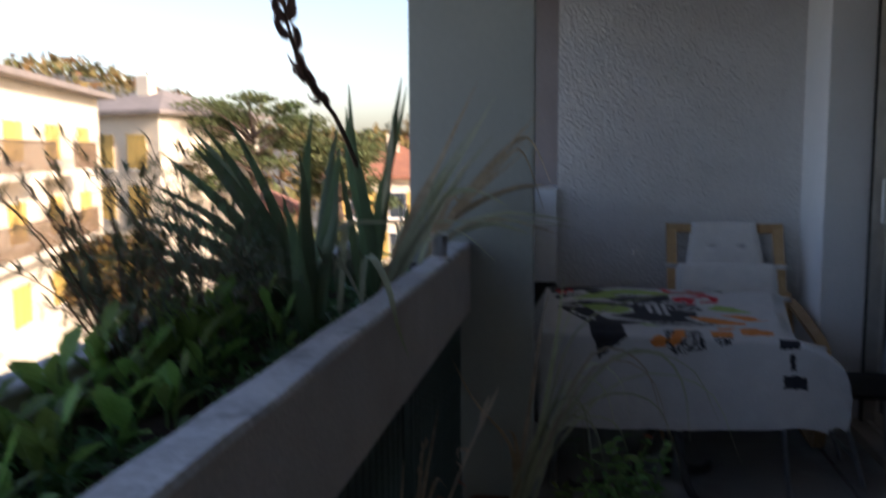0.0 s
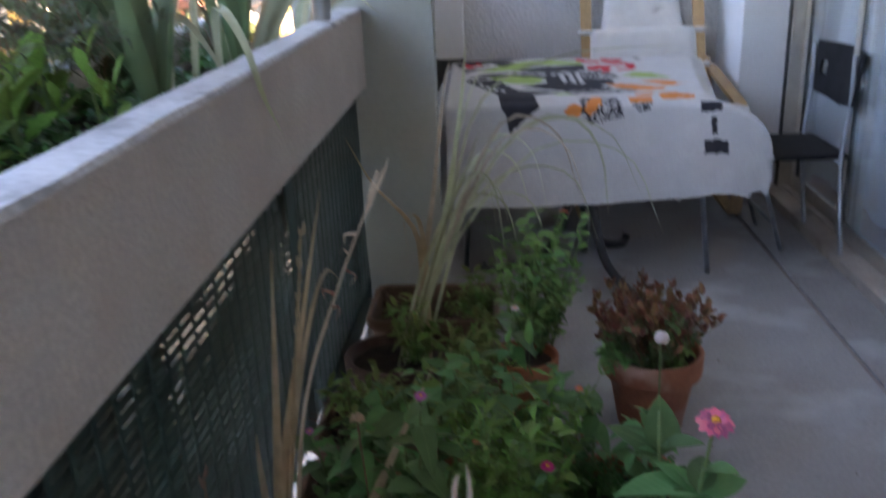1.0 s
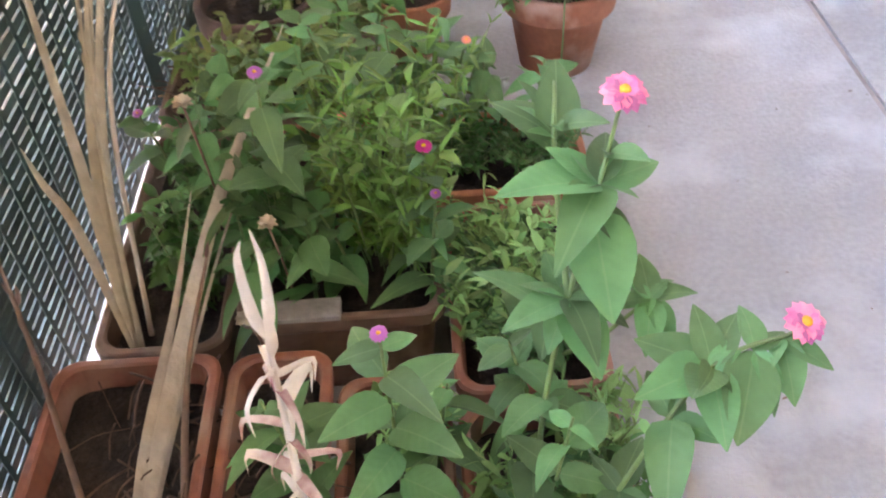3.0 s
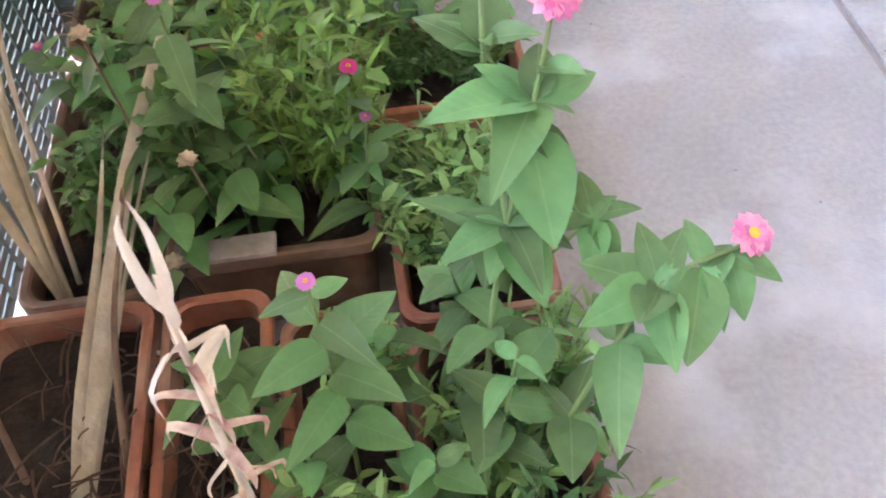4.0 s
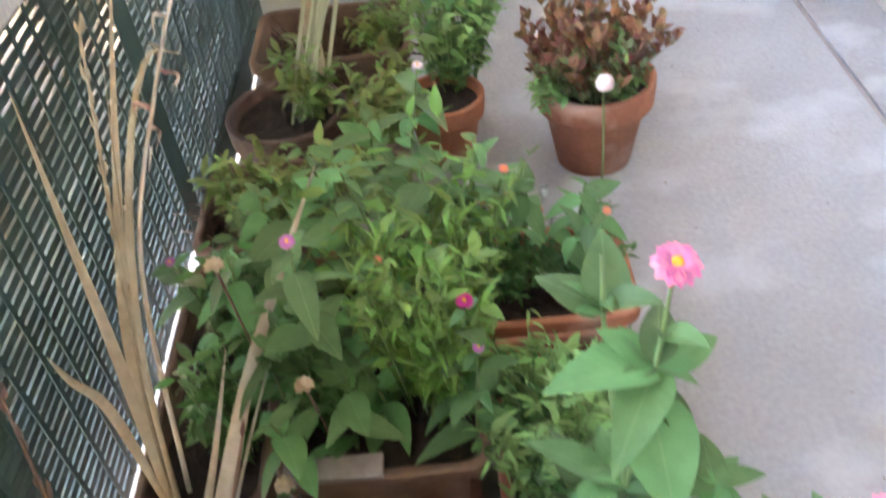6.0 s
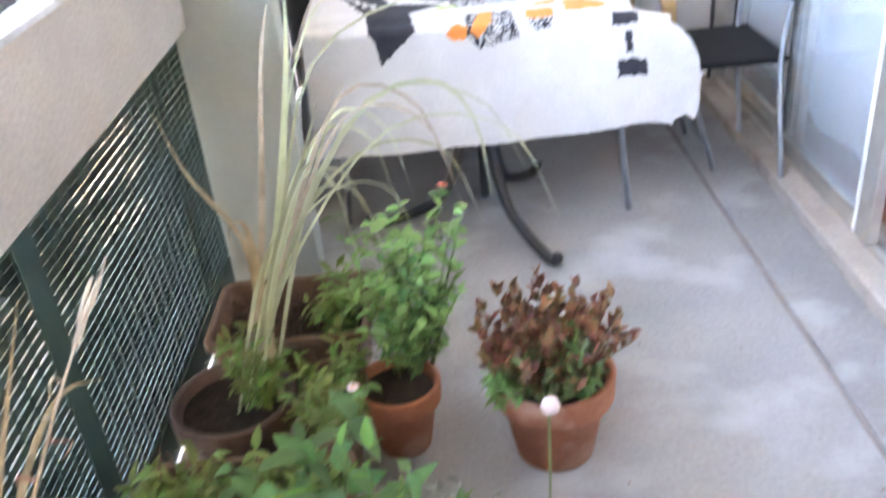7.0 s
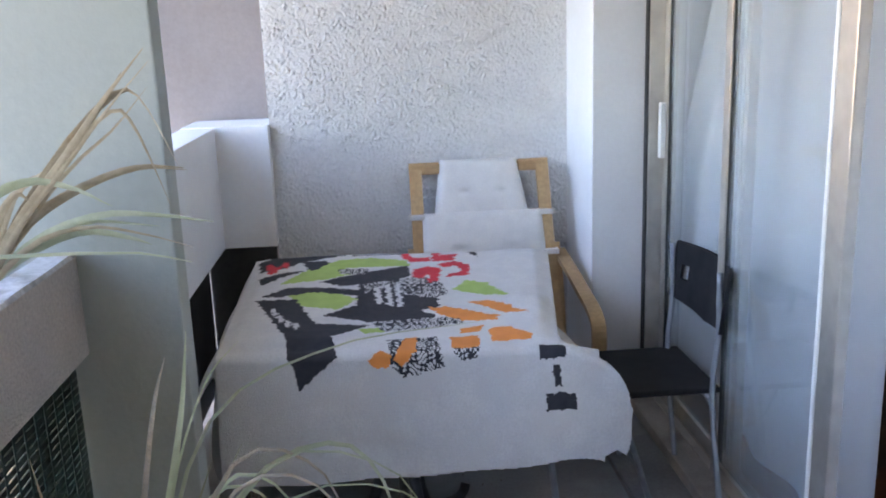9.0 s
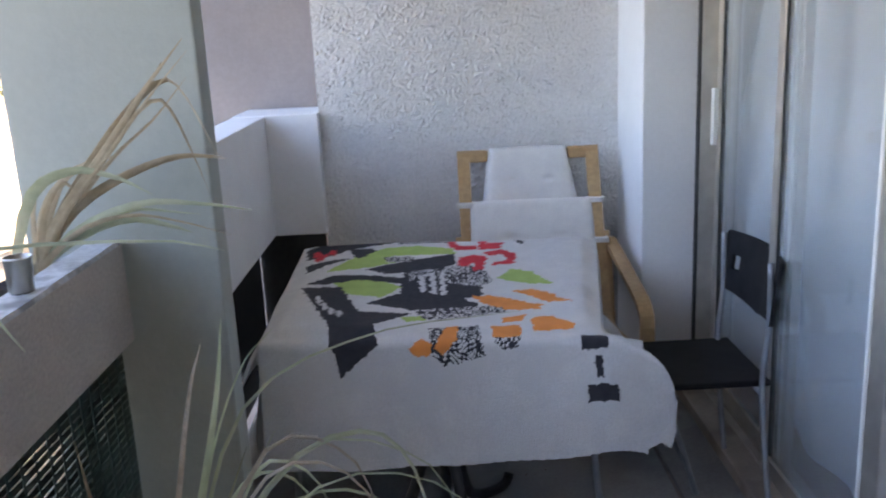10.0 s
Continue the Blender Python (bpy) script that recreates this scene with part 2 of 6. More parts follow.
def tube(pts, radii, n=8, bm=None, caps=True):
    """A round bar along points; radii: one number or one for each point."""
    bm = bm or bmesh.new()
    pts = [Vector(p) for p in pts]
    if not isinstance(radii, (list, tuple)):
        radii = [radii] * len(pts)
    rings, side = [], None
    for i, p in enumerate(pts):
        d = (pts[min(i + 1, len(pts) - 1)] - pts[max(i - 1, 0)]).normalized()
        if side is None:
            side = d.orthogonal().normalized()
        side = (side - d * side.dot(d)).normalized()
        up = d.cross(side)
        rings.append([bm.verts.new(p + (side * math.cos(a) + up * math.sin(a)) * radii[i]) for a in [2 * math.pi * k / n for k in range(n)]])
    for a, b in zip(rings, rings[1:]):
        for k in range(n):
            bm.faces.new((a[k], a[(k + 1) % n], b[(k + 1) % n], b[k]))
    if caps:
        bm.faces.new(rings[0][::-1])
        bm.faces.new(rings[-1])
    return bm


def curve(pts, n=16):
    """Points on a smooth line through the given ones."""
    p = [Vector(q) for q in pts]
    p = [2 * p[0] - p[1], *p, 2 * p[-1] - p[-2]]
    out = []
    seg = len(p) - 3
    for i in range(n + 1):
        u = i / n * seg
        k = min(int(u), seg - 1)
        t = u - k
        a, b, c, d = p[k:k + 4]
        out.append(0.5 * ((2 * b) + (c - a) * t + (2 * a - 5 * b + 4 * c - d) * t * t + (3 * b - a - 3 * c + d) * t ** 3))
    return out


def strip(pts, width, thick, side, bm=None):
    """A flat band of wood or metal along points, as wide as given along side."""
    bm = bm or bmesh.new()
    s = Vector(side).normalized()
    rings = []
    for i, p in enumerate(pts):
        d = (pts[min(i + 1, len(pts) - 1)] - pts[max(i - 1, 0)]).normalized()
        up = s.cross(d).normalized()
        rings.append([bm.verts.new(p + s * a * width / 2 + up * b * thick / 2) for a, b in ((-1, -1), (1, -1), (1, 1), (-1, 1))])
    for a, b in zip(rings, rings[1:]):
        for k in range(4):
            bm.faces.new((a[k], a[(k + 1) % 4], b[(k + 1) % 4], b[k]))
    bm.faces.new(rings[0][::-1])
    bm.faces.new(rings[-1])
    return bm


def blade(pts, width, bm=None, fold=0.35, n=14, twist=0.0, tip=0.06):
    """A long leaf with a folded middle, along a smooth line, widest in its lower third."""
    bm = bm or bmesh.new()
    p = curve(pts, n)
    rows, side = [], None
    for i, q in enumerate(p):
        u = i / n
        d = (p[min(i + 1, n)] - p[max(i - 1, 0)]).normalized()
        if side is None:
            side = d.cross(Vector((0.31, -0.9, 0.28))).normalized()
            side = Matrix.Rotation(twist, 3, d) @ side
        side = (side - d * side.dot(d)).normalized()
        up = d.cross(side)
        w = width / 2 * max(tip, min(1.0, 0.55 + 1.8 * u) * (1 - max(0, u - 0.3) / 0.7) ** 0.75)
        rows.append([bm.verts.new(q + side * w * a + up * w * fold * abs(a)) for a in (-1, 0, 1)])
    for a, b in zip(rows, rows[1:]):
        for k in range(2):
            bm.faces.new((a[k], a[k + 1], b[k + 1], b[k]))
    return bm


def lathe(profile, n=28, bm=None):
    """A round body from (radius, height) pairs."""
    bm = bm or bmesh.new()
    rings = [[bm.verts.new((r * math.cos(2 * math.pi * k / n), r * math.sin(2 * math.pi * k / n), z)) for k in range(n)] for r, z in profile]
    for a, b in zip(rings, rings[1:]):
        for k in range(n):
            bm.faces.new((a[k], a[(k + 1) % n], b[(k + 1) % n], b[k]))
    bm.faces.new(rings[0][::-1])
    bm.faces.new(rings[-1])
    return bm


def leaf_shape(width=0.5, bend=0.35, cup=0.25, n=6, lobes=0.0, point=0.8):
    """Vertices and faces of a leaf one unit long along +y, with a midrib, hanging towards its tip."""
    v, f = [], []
    for i in range(n + 1):
        u = i / n
        w = width / 2 * (math.sin(math.pi * min(1, u ** point)) ** 0.8 if 0 < u < 1 else 0.04)
        if lobes and 0 < i < n:
            w *= 1 + lobes * (1 if i % 2 else -1)
        z = -bend * u * u
        v += [(-w, u, z + cup * w), (0, u, z), (w, u, z + cup * w)]
    for i in range(n):
        for k in range(2):
            a = 3 * i + k
            f.append((a, a + 1, a + 4, a + 3))
    return np.array(v), f


class Leaves:
    """Many small leaves gathered into one mesh."""
    def __init__(self):
        self.v, self.f, self.count = [], [], 0

    def add(self, shape, m, size):
        v = shape[0] * size
        a = np.array(m.to_3x3())
        self.v.append(v @ a.T + np.array(m.translation))
        self.f += [tuple(i + self.count for i in q) for q in shape[1]]
        self.count += len(v)

    def mesh(self, name):
        me = bpy.data.meshes.new(name)
        me.from_pydata(np.concatenate(self.v).tolist(), [], self.f)
        me.polygons.foreach_set("use_smooth", [True] * len(me.polygons))
        return me


def aim(at, way, roll=0.0):
    """A pose at a place with +y along way and +z as far up as it goes."""
    y = Vector(way).normalized()
    x = y.cross(Vector((0, 0, 1)))
    x = x.normalized() if x.length > 1e-4 else Vector((1, 0, 0))
    z = x.cross(y)
    m = Matrix((x, y, z)).transposed().to_4x4()
    return Matrix.Translation(at) @ m @ Matrix.Rotation(roll, 4, "Y")


ZINNIA_LEAF = [leaf_shape(0.54, 0.26, 0.30, 8, 0, 0.68), leaf_shape(0.47, 0.45, 0.42, 8, 0, 0.66), leaf_shape(0.60, 0.12, 0.22, 8, 0, 0.7), leaf_shape(0.50, 0.62, 0.28, 8, 0, 0.66)]
SMALL_LEAF = [leaf_shape(0.42, 0.3, 0.3, 4), leaf_shape(0.34, 0.6, 0.3, 4)]
NARROW_LEAF = [leaf_shape(0.16, 0.5, 0.3, 4), leaf_shape(0.13, 0.2, 0.3, 4)]
LOBED_LEAF = [leaf_shape(0.44, 0.12, 0.35, 9, 0.10, 1.7), leaf_shape(0.36, 0.3, 0.3, 9, 0.18, 1.5), leaf_shape(0.40, -0.1, 0.3, 9, 0.06, 1.8)]

def shape_mesh(name, shape, material):
    me = bpy.data.meshes.new(name)
    me.from_pydata(shape[0].tolist(), [], shape[1])
    me.polygons.foreach_set("use_smooth", [True] * len(me.polygons))
    me.materials.append(material)
    return me

ZINNIA_MESH = [shape_mesh("leaf", s, M_LEAF) for s in ZINNIA_LEAF]
SCALE = lambda s: Matrix.Diagonal((s, s, s, 1))

# ---------------------------------------------------------------- large structure
YB, YE = -1.3, 7.0                 # back and end of the balcony
ZC = 2.75                           # ceiling
solid("floor", box(-0.028, 1.708, YB, 7.3, -0.25, 0.0), M_FLOOR, "worn pale grey concrete balcony floor", "floor", kind="structure")
solid("floor_joint", box(1.708, 1.724, YB, 7.3, -0.25, -0.005), M_JOINT, "dirty joint between floor and border strip", "joint", kind="structure")
solid("floor_border", box(1.724, 1.942, YB, 7.3, -0.25, 0.006, 0.005), M_STRIP, "grey concrete border strip along the doors", "floor", kind="structure")
solid("door_sill", box(1.942, 2.16, YB, 6.459, -0.25, 0.055, 0.008), M_SILL, "worn beige stone door sill", "sill", kind="structure")
# slab above the view, added to shut out sun and high sky
solid("ceiling", box(-0.75, 2.3, YB - 0.2, 7.5, ZC, ZC + 0.3), M_CEIL, "unseen pale ceiling slab, added to keep the sun off the balcony", "ceiling", kind="structure")
# unseen end wall, added against the sun and kept dark to cut fill
solid("wall_back", box(-0.6, 2.3, YB - 0.2, YB, -0.25, ZC), M_GREYWALL, "unseen grey wall added behind the camera to block sun and fill light", "wall", kind="structure")

# roughcast end wall with real grain
def roughcast(x0, x1, z0, z1, y, depth, step=0.011):
    nx, nz = int((x1 - x0) / step), int((z1 - z0) / step)
    xs, zs = np.linspace(x0, x1, nx + 1), np.linspace(z0, z1, nz + 1)
    v = []
    for z in zs:
        for x in xs:
            p = Vector((x * 88 + 0.9 * math.sin(z * 31), z * 72 + 0.9 * math.sin(x * 27), 0))
            h = max(0.0, noise.noise(p)) * 0.014 * (1 + 1.3 * noise.noise(p * 0.23)) + max(0.0, noise.noise(p * 1.7 + Vector((9, 3, 1)))) * 0.007
            v.append((x, y - h, z))
    k = nx + 1
    f = [(j * k + i, j * k + i + 1, (j + 1) * k + i + 1, (j + 1) * k + i) for j in range(nz) for i in range(nx)]
    b = len(v)
    v += [(x0, y + 0.001, z0), (x1, y + 0.001, z0), (x1, y + 0.001, z1), (x0, y + 0.001, z1), (x0, y + depth, z0), (x1, y + depth, z0), (x1, y + depth, z1), (x0, y + depth, z1)]
    f += [(b, b + 4, b + 7, b + 3), (b + 1, b + 2, b + 6, b + 5), (b + 3, b + 7, b + 6, b + 2), (b, b + 1, b + 5, b + 4), (b + 4, b + 5, b + 6, b + 7)]
    me = bpy.data.meshes.new("wall_end")
    me.from_pydata(v, [], f)
    me.polygons.foreach_set("use_smooth", [i < nx * nz for i in range(len(f))])
    return me

tagged(link("wall_end", roughcast(0.300, 1.79, 0.0, ZC, YE, 0.2, 0.0054), M_ROUGH), "coarse white roughcast end wall", "wall", kind="structure")
solid("wall_pillar", box(1.785, 2.06, 6.46, 7.2, 0.0, ZC, 0.006), M_WHITE, "smooth white plaster pier beside the doors", "wall", kind="structure")
solid("wall_outer", box(-0.66, 0.299, 7.34, 7.5, -3.0, ZC), M_GREYWALL, "grey mauve plaster wall of the neighbouring bay", "wall", kind="structure")
solid("column", box(-0.262, 0.264, 4.98, 5.09, 0.0, ZC, 0.006), M_COLUMN, "pale grey-green painted concrete fin", "column", kind="structure")

# white parapet behind the fin, hanging clear of the floor
pbm = box(-0.12, 0.045, 5.092, 6.94, 0.73, 1.33, 0.006)
box(-0.12, 0.302, 6.93, 7.33, 0.73, 1.335, 0.006, bm=pbm)
solid("parapet", pbm, M_WHITE, "white painted concrete parapet behind the fin", "parapet", kind="structure")

# planter trough: bottom, two walls with rims
TY0 = YB
trough = thing("planter_parapet", "raw concrete parapet with planting trough on top", "parapet", kind="structure")
part("inner_wall", box(-0.088, 0.0, TY0, 4.978, 0.895, 1.176, 0.004), M_BEAM, trough)
part("outer_wall", box(-0.54, -0.455, TY0, 4.978, 0.80, 1.176, 0.004), M_BEAM, trough)
part("trough_bottom", box(-0.455, -0.088, TY0, 4.978, 0.895, 0.95), M_BEAM, trough)
def rim(x0, x1):
    bm = bmesh.new()
    n = 90
    rows = []
    for i in range(n + 1):
        y = TY0 + (4.977 - TY0) * i / n
        j = [noise.noise(Vector((y * 6, k * 3.1, x0))) * 0.004 for k in range(4)]
        rows.append([bm.verts.new(p) for p in ((x0 - 0.002, y, 1.177), (x0 + 0.004 + j[0], y, 1.188 + j[1]), (x1 - 0.004 + j[2], y, 1.188 + j[3]), (x1 + 0.002, y, 1.177))])
    for a, b in zip(rows, rows[1:]):
        for k in range(4):
            bm.faces.new((a[k], a[(k + 1) % 4], b[(k + 1) % 4], b[k]))
    bm.faces.new(rows[0])
    bm.faces.new(rows[-1][::-1])
    return bm
part("rim", rim(-0.088, 0.0), M_RIM, trough, "weathered flaking rim, its blue-grey lifted for sky light")
part("rim", rim(-0.54, -0.455), M_RIM, trough, "weathered flaking rim, its blue-grey lifted for sky light")
sb = bmesh.new()
for i in range(120):
    for k in range(9):
        y, x = TY0 + (4.97 - TY0) * i / 119, -0.453 + 0.363 * k / 8
        sb.verts.new((x, y, 1.085 + 0.03 * noise.noise(Vector((x * 9, y * 9, 0))) + 0.014 * noise.noise(Vector((x * 40, y * 40, 3)))))
sb.verts.ensure_lookup_table()
for i in range(119):
    for k in range(8):
        a = i * 9 + k
        sb.faces.new([sb.verts[j] for j in (a, a + 1, a + 10, a + 9)])
part("soil", sb, M_SOIL, trough, "dark dry soil", smooth=True)

# woven screen under the trough
screen = thing("balcony_screen", "dark green woven plastic screen with light slits", "screen")
def slat(z, k, y0=YB, y1=4.978):
    bm = bmesh.new()
    n = 110
    rows = []
    for i in range(n + 1):
        y = y0 + (y1 - y0) * i / n
        w = 0.006 * noise.noise(Vector((y * 2.2, z * 2.0, 0.3))) + 0.0025 * noise.noise(Vector((y * 9, z * 14, 5.3)))
        x = -0.045 + 0.010 * noise.noise(Vector((y * 1.5, z * 3, 8.1)))
        h = 0.0089 + 0.0004 * min(1.0, max(0.0, (y - 3.7) / 0.3)) + 0.0012 * noise.noise(Vector((y * 6, k * 5.7, 1.0)))
        rows.append([bm.verts.new(p) for p in ((x + 0.002, y, z + w - h), (x + 0.002, y, z + w + h), (x - 0.002, y, z + w + h), (x - 0.002, y, z + w - h))])
    for a, b in zip(rows, rows[1:]):
        for k2 in range(4):
            bm.faces.new((a[k2], a[(k2 + 1) % 4], b[(k2 + 1) % 4], b[k2]))
    return bm
for k in range(34):
    part("slat", slat(0.130 + 0.0222 * k, k), M_SCREEN, screen)
for y in (-0.9, 0.1, 1.0, 1.9, 2.85, 3.75, 4.72):
    part("band", box(-0.062 + 0.030 * (y == 3.75), -0.049 + 0.020 * (y == 3.75), y - 0.045, y + 0.045, 0.115, 0.894, 0.003), M_SCREENPOST, screen)
for k in range(66):
    y = 0.66 + k * 0.0655
    part("warp_band", strip(curve([(-0.0385 + 0.002 * math.sin(k), y, 0.118), (-0.0375, y + 0.006 * math.sin(k * 2.3), 0.5), (-0.0385, y, 0.893)], 4), 0.011, 0.002, (0, 1, 0)), M_SCREENPOST, screen)
part("hem", strip(curve([(-0.043, YB, 0.118), (-0.041, 1.5, 0.116), (-0.045, 3.2, 0.122), (-0.043, 4.97, 0.117)], 20), 0.004, 0.018, (1, 0, 0)), M_SCREENPOST, screen)
# added dark strip that shuts off the bright gap below the far hem
part("skirt", box(-0.050, -0.036, 3.95, 4.976, 0.001, 0.116, 0.003), M_SCREENPOST, screen)
dk = thing("lower_screen", "black-green screen panel under the white parapet", "screen")
part("panel", box(-0.06, -0.045, 5.092, 6.92, 0.02, 0.729, 0.003), M_GASKET, dk)
part("panel", box(-0.044, 0.298, 6.935, 6.95, 0.02, 0.729, 0.003), M_GASKET, dk)


# ---------------------------------------------------------------- sliding doors
def glass_material():
    m = bpy.data.materials.new("window glass")
    m.use_nodes = True
    n, l = m.node_tree.nodes, m.node_tree.links
    b = n["Principled BSDF"]
    b.inputs["Base Color"].default_value = (0.96, 0.985, 1.0, 1)
    b.inputs["Transmission Weight"].default_value, b.inputs["Roughness"].default_value, b.inputs["IOR"].default_value = 1.0, 0.03, 1.5
    # pale blue diffuse share puts reflected sky brightness into the hazy glass colour
    d = n.new("ShaderNodeBsdfDiffuse")
    d.inputs["Color"].default_value = (0.74, 0.83, 0.88, 1)
    t = n.new("ShaderNodeTexNoise")
    t.inputs["Scale"].default_value, t.inputs["Detail"].default_value = 0.9, 3
    co = n.new("ShaderNodeTexCoord")
    l.new(co.outputs["Object"], t.inputs["Vector"])
    r = n.new("ShaderNodeMapRange")
    r.inputs["From Min"].default_value, r.inputs["From Max"].default_value, r.inputs["To Min"].default_value, r.inputs["To Max"].default_value = 0.3, 0.75, 0.10, 0.26
    l.new(t.outputs["Fac"], r.inputs["Value"])
    x = n.new("ShaderNodeMixShader")
    l.new(r.outputs["Result"], x.inputs[0])
    l.new(b.outputs[0], x.inputs[1])
    l.new(d.outputs[0], x.inputs[2])
    l.new(x.outputs[0], n["Material Output"].inputs["Surface"])
    return m
M_GLASS = glass_material()
M_CURTAIN = mat("white voile", (0.84, 0.85, 0.87), (0.80, 0.81, 0.84), 5, 0.95, 0.1, 200, trans=0.2)
M_ROOMWALL = mat("room wall paint", (0.66, 0.64, 0.60), (0.60, 0.58, 0.55), 2, 0.85)
M_TILE = mat("red clay tile", (0.33, 0.125, 0.075), (0.26, 0.095, 0.06), 5, 0.45, 0.08, 60, fine=(50, 0.3))
M_WOOD = mat("dark brown wood", (0.22, 0.125, 0.07), (0.15, 0.085, 0.05), 4, 0.5, 0.06, 60, fine=(40, 0.3))
M_REDCLOTH = mat("red cloth", (0.62, 0.03, 0.035), (0.45, 0.02, 0.025), 10, 0.9, 0.2, 120)
ZT = 2.36
def door_leaf(name, y0, y1, x, label, handle=False, w0=0.052):
    d = thing(name, label, "sliding door", kind="structure")
    part("bottom_rail", box(x - 0.016, x + 0.016, y0, y1, 0.06, 0.125, 0.004), M_ALU, d)
    part("top_rail", box(x - 0.016, x + 0.016, y0, y1, ZT - 0.06, ZT, 0.004), M_ALU, d)
    part("stile", box(x - 0.018, x + 0.018, y0, y0 + w0 - 0.018, 0.06, ZT, 0.006), M_ALU, d)
    # thin strip draws the white line along the stile's edge
    part("stile_edge", box(x - 0.021, x + 0.018, y0 + w0 - 0.0175, y0 + w0, 0.06, ZT, 0.003), M_ALUW, d, "white edge strip")
    part("stile", box(x - 0.018, x + 0.018, y1 - 0.052, y1, 0.06, ZT, 0.005), M_ALU, d)
    for y in (y0 + w0, y1 - 0.058):
        part("gasket", box(x - 0.012, x + 0.012, y, y + 0.006, 0.12, ZT - 0.06), M_GASKET, d)
    p = part("pane", box(x - 0.003, x + 0.003, y0 + w0 + 0.006, y1 - 0.058, 0.126, ZT - 0.061), M_GLASS, d, "hazy glass pane with sky reflection mixed into its colour")
    p.visible_shadow = False
    if handle:
        part("handle", box(x - 0.045, x - 0.019, y1 - 0.047, y1 - 0.012, 1.17, 1.41, 0.006), M_ALUW, d, "white pull handle")
    return d
door_leaf("door_1", 4.755, 5.60, 2.055, "aluminium sliding door leaf with hazy, reflection-tinted glass", w0=0.11)
door_leaf("door_2", 5.49, 6.385, 2.10, "aluminium sliding door leaf with hazy, reflection-tinted glass and handle", True)
door_leaf("door_3", -1.25, 2.60, 2.10, "aluminium sliding door leaf with hazy, reflection-tinted glass")
jm = thing("door_frame", "aluminium outer frame of the sliding doors", "door frame", kind="structure")
part("jamb", box(2.02, 2.15, 6.392, 6.438, 0.056, ZT + 0.05, 0.004), M_ALU, jm)
part("jamb_gap", box(2.012, 2.02, 6.400, 6.436, 0.056, ZT + 0.05), M_GASKET, jm)
part("head", box(2.02, 2.15, YB, 6.392, ZT, ZT + 0.05, 0.004), M_ALU, jm)
part("track", box(2.040, 2.070, YB, 6.392, 0.056, 0.064), M_ALU, jm)
part("track", box(2.085, 2.115, YB, 6.392, 0.056, 0.064), M_ALU, jm)
solid("wall_lintel", box(2.0, 2.22, YB, 6.458, ZT + 0.052, ZC), M_WHITE, "white plaster lintel over the doors", "wall", kind="structure")
solid("wall_door_side", box(2.062, 2.22, 6.46, 7.34, 0.0, ZC), M_WHITE, "white plaster wall beside the doors", "wall", kind="structure")

# room behind the doors
solid("room_floor", box(2.162, 6.0, YB, 7.3, -0.25, 0.052), M_TILE, "reddish clay tile floor of the room", "floor", kind="structure")
solid("room_ceiling", box(2.22, 6.2, YB - 0.2, 7.5, 2.62, 2.9), M_CEIL, "pale room ceiling", "ceiling", kind="structure")
solid("room_wall_far", box(6.0, 6.2, YB, 7.3, -0.25, 2.62), M_ROOMWALL, "plain pale room wall", "wall", kind="structure")
solid("room_wall_end", box(2.22, 6.2, 7.3, 7.5, -0.25, 2.62), M_ROOMWALL, "plain pale room wall", "wall", kind="structure")
solid("room_wall_back", box(2.22, 6.2, YB - 0.2, YB, -0.25, 2.62), M_ROOMWALL, "plain pale room wall", "wall", kind="structure")

def curtain(name, y0, y1, x, z0, z1, lean, label, waves=9, amp=0.03):
    """A hanging cloth with folds; lean: how far its lower edge is drawn along y."""
    bm = bmesh.new()
    nu, nv = 120, 14
    g = []
    for j in range(nv + 1):
        v = j / nv
        row = []
        for i in range(nu + 1):
            u = i / nu
            y = y0 + (y1 - y0) * u + lean[0] * (1 - v) * (1 - u) + lean[1] * (1 - v) * u
            w = amp * math.sin(u * waves * 2 * math.pi + 0.6 * math.sin(v * 3 + u * 5)) * (0.5 + 0.5 * (1 - v)) + 0.01 * noise.noise(Vector((u * 8, v * 3, y0)))
            row.append((bm.verts.new((x + w, y, z0 + (z1 - z0) * v)), bm.verts.new((x + w + 0.004, y, z0 + (z1 - z0) * v))))
        g.append(row)
    for j in range(nv):
        for i in range(nu):
            for k in range(2):
                q = (g[j][i][k], g[j][i + 1][k], g[j + 1][i + 1][k], g[j + 1][i][k])
                bm.faces.new(q if k else q[::-1])
    return solid(name, bm, M_CURTAIN, label, "curtain", smooth=True)
curtain("curtain", 4.86, 5.95, 2.24, 0.10, 2.5, (0.0, 1.15), "white voile curtain hanging behind the glass", 5, 0.02)
curtain("curtain", 3.55, 4.50, 2.30, 0.10, 2.5, (0.0, 0.36), "white voile curtain drawn aside in the open doorway", 6)
# out of view, kept for the fill it throws back onto the parapet
curtain("curtain", -1.1, 2.5, 2.26, 0.10, 2.5, (0, 0), "long unseen white voile curtain, kept to bounce light onto the parapet", 16)

cab = thing("wooden_cabinet", "dark brown wooden cabinet on the tiled room floor", "cabinet", pose(2.78, 5.75, 0.052))
part("body", box(-0.2, 0.2, -0.3, 0.3, 0.05, 0.60, 0.006), M_WOOD, cab)
part("top", box(-0.215, 0.215, -0.315, 0.315, 0.60, 0.63, 0.006), M_WOOD, cab)
for x in (-0.17, 0.17):
    for y in (-0.27, 0.27):
        part("leg", box(x - 0.02, x + 0.02, y - 0.02, y + 0.02, 0.0, 0.05, 0.003), M_WOOD, cab)
rb = lathe([(0.06, 0), (0.085, 0.02), (0.09, 0.08), (0.075, 0.13), (0.05, 0.16), (0.01, 0.17)], 18)
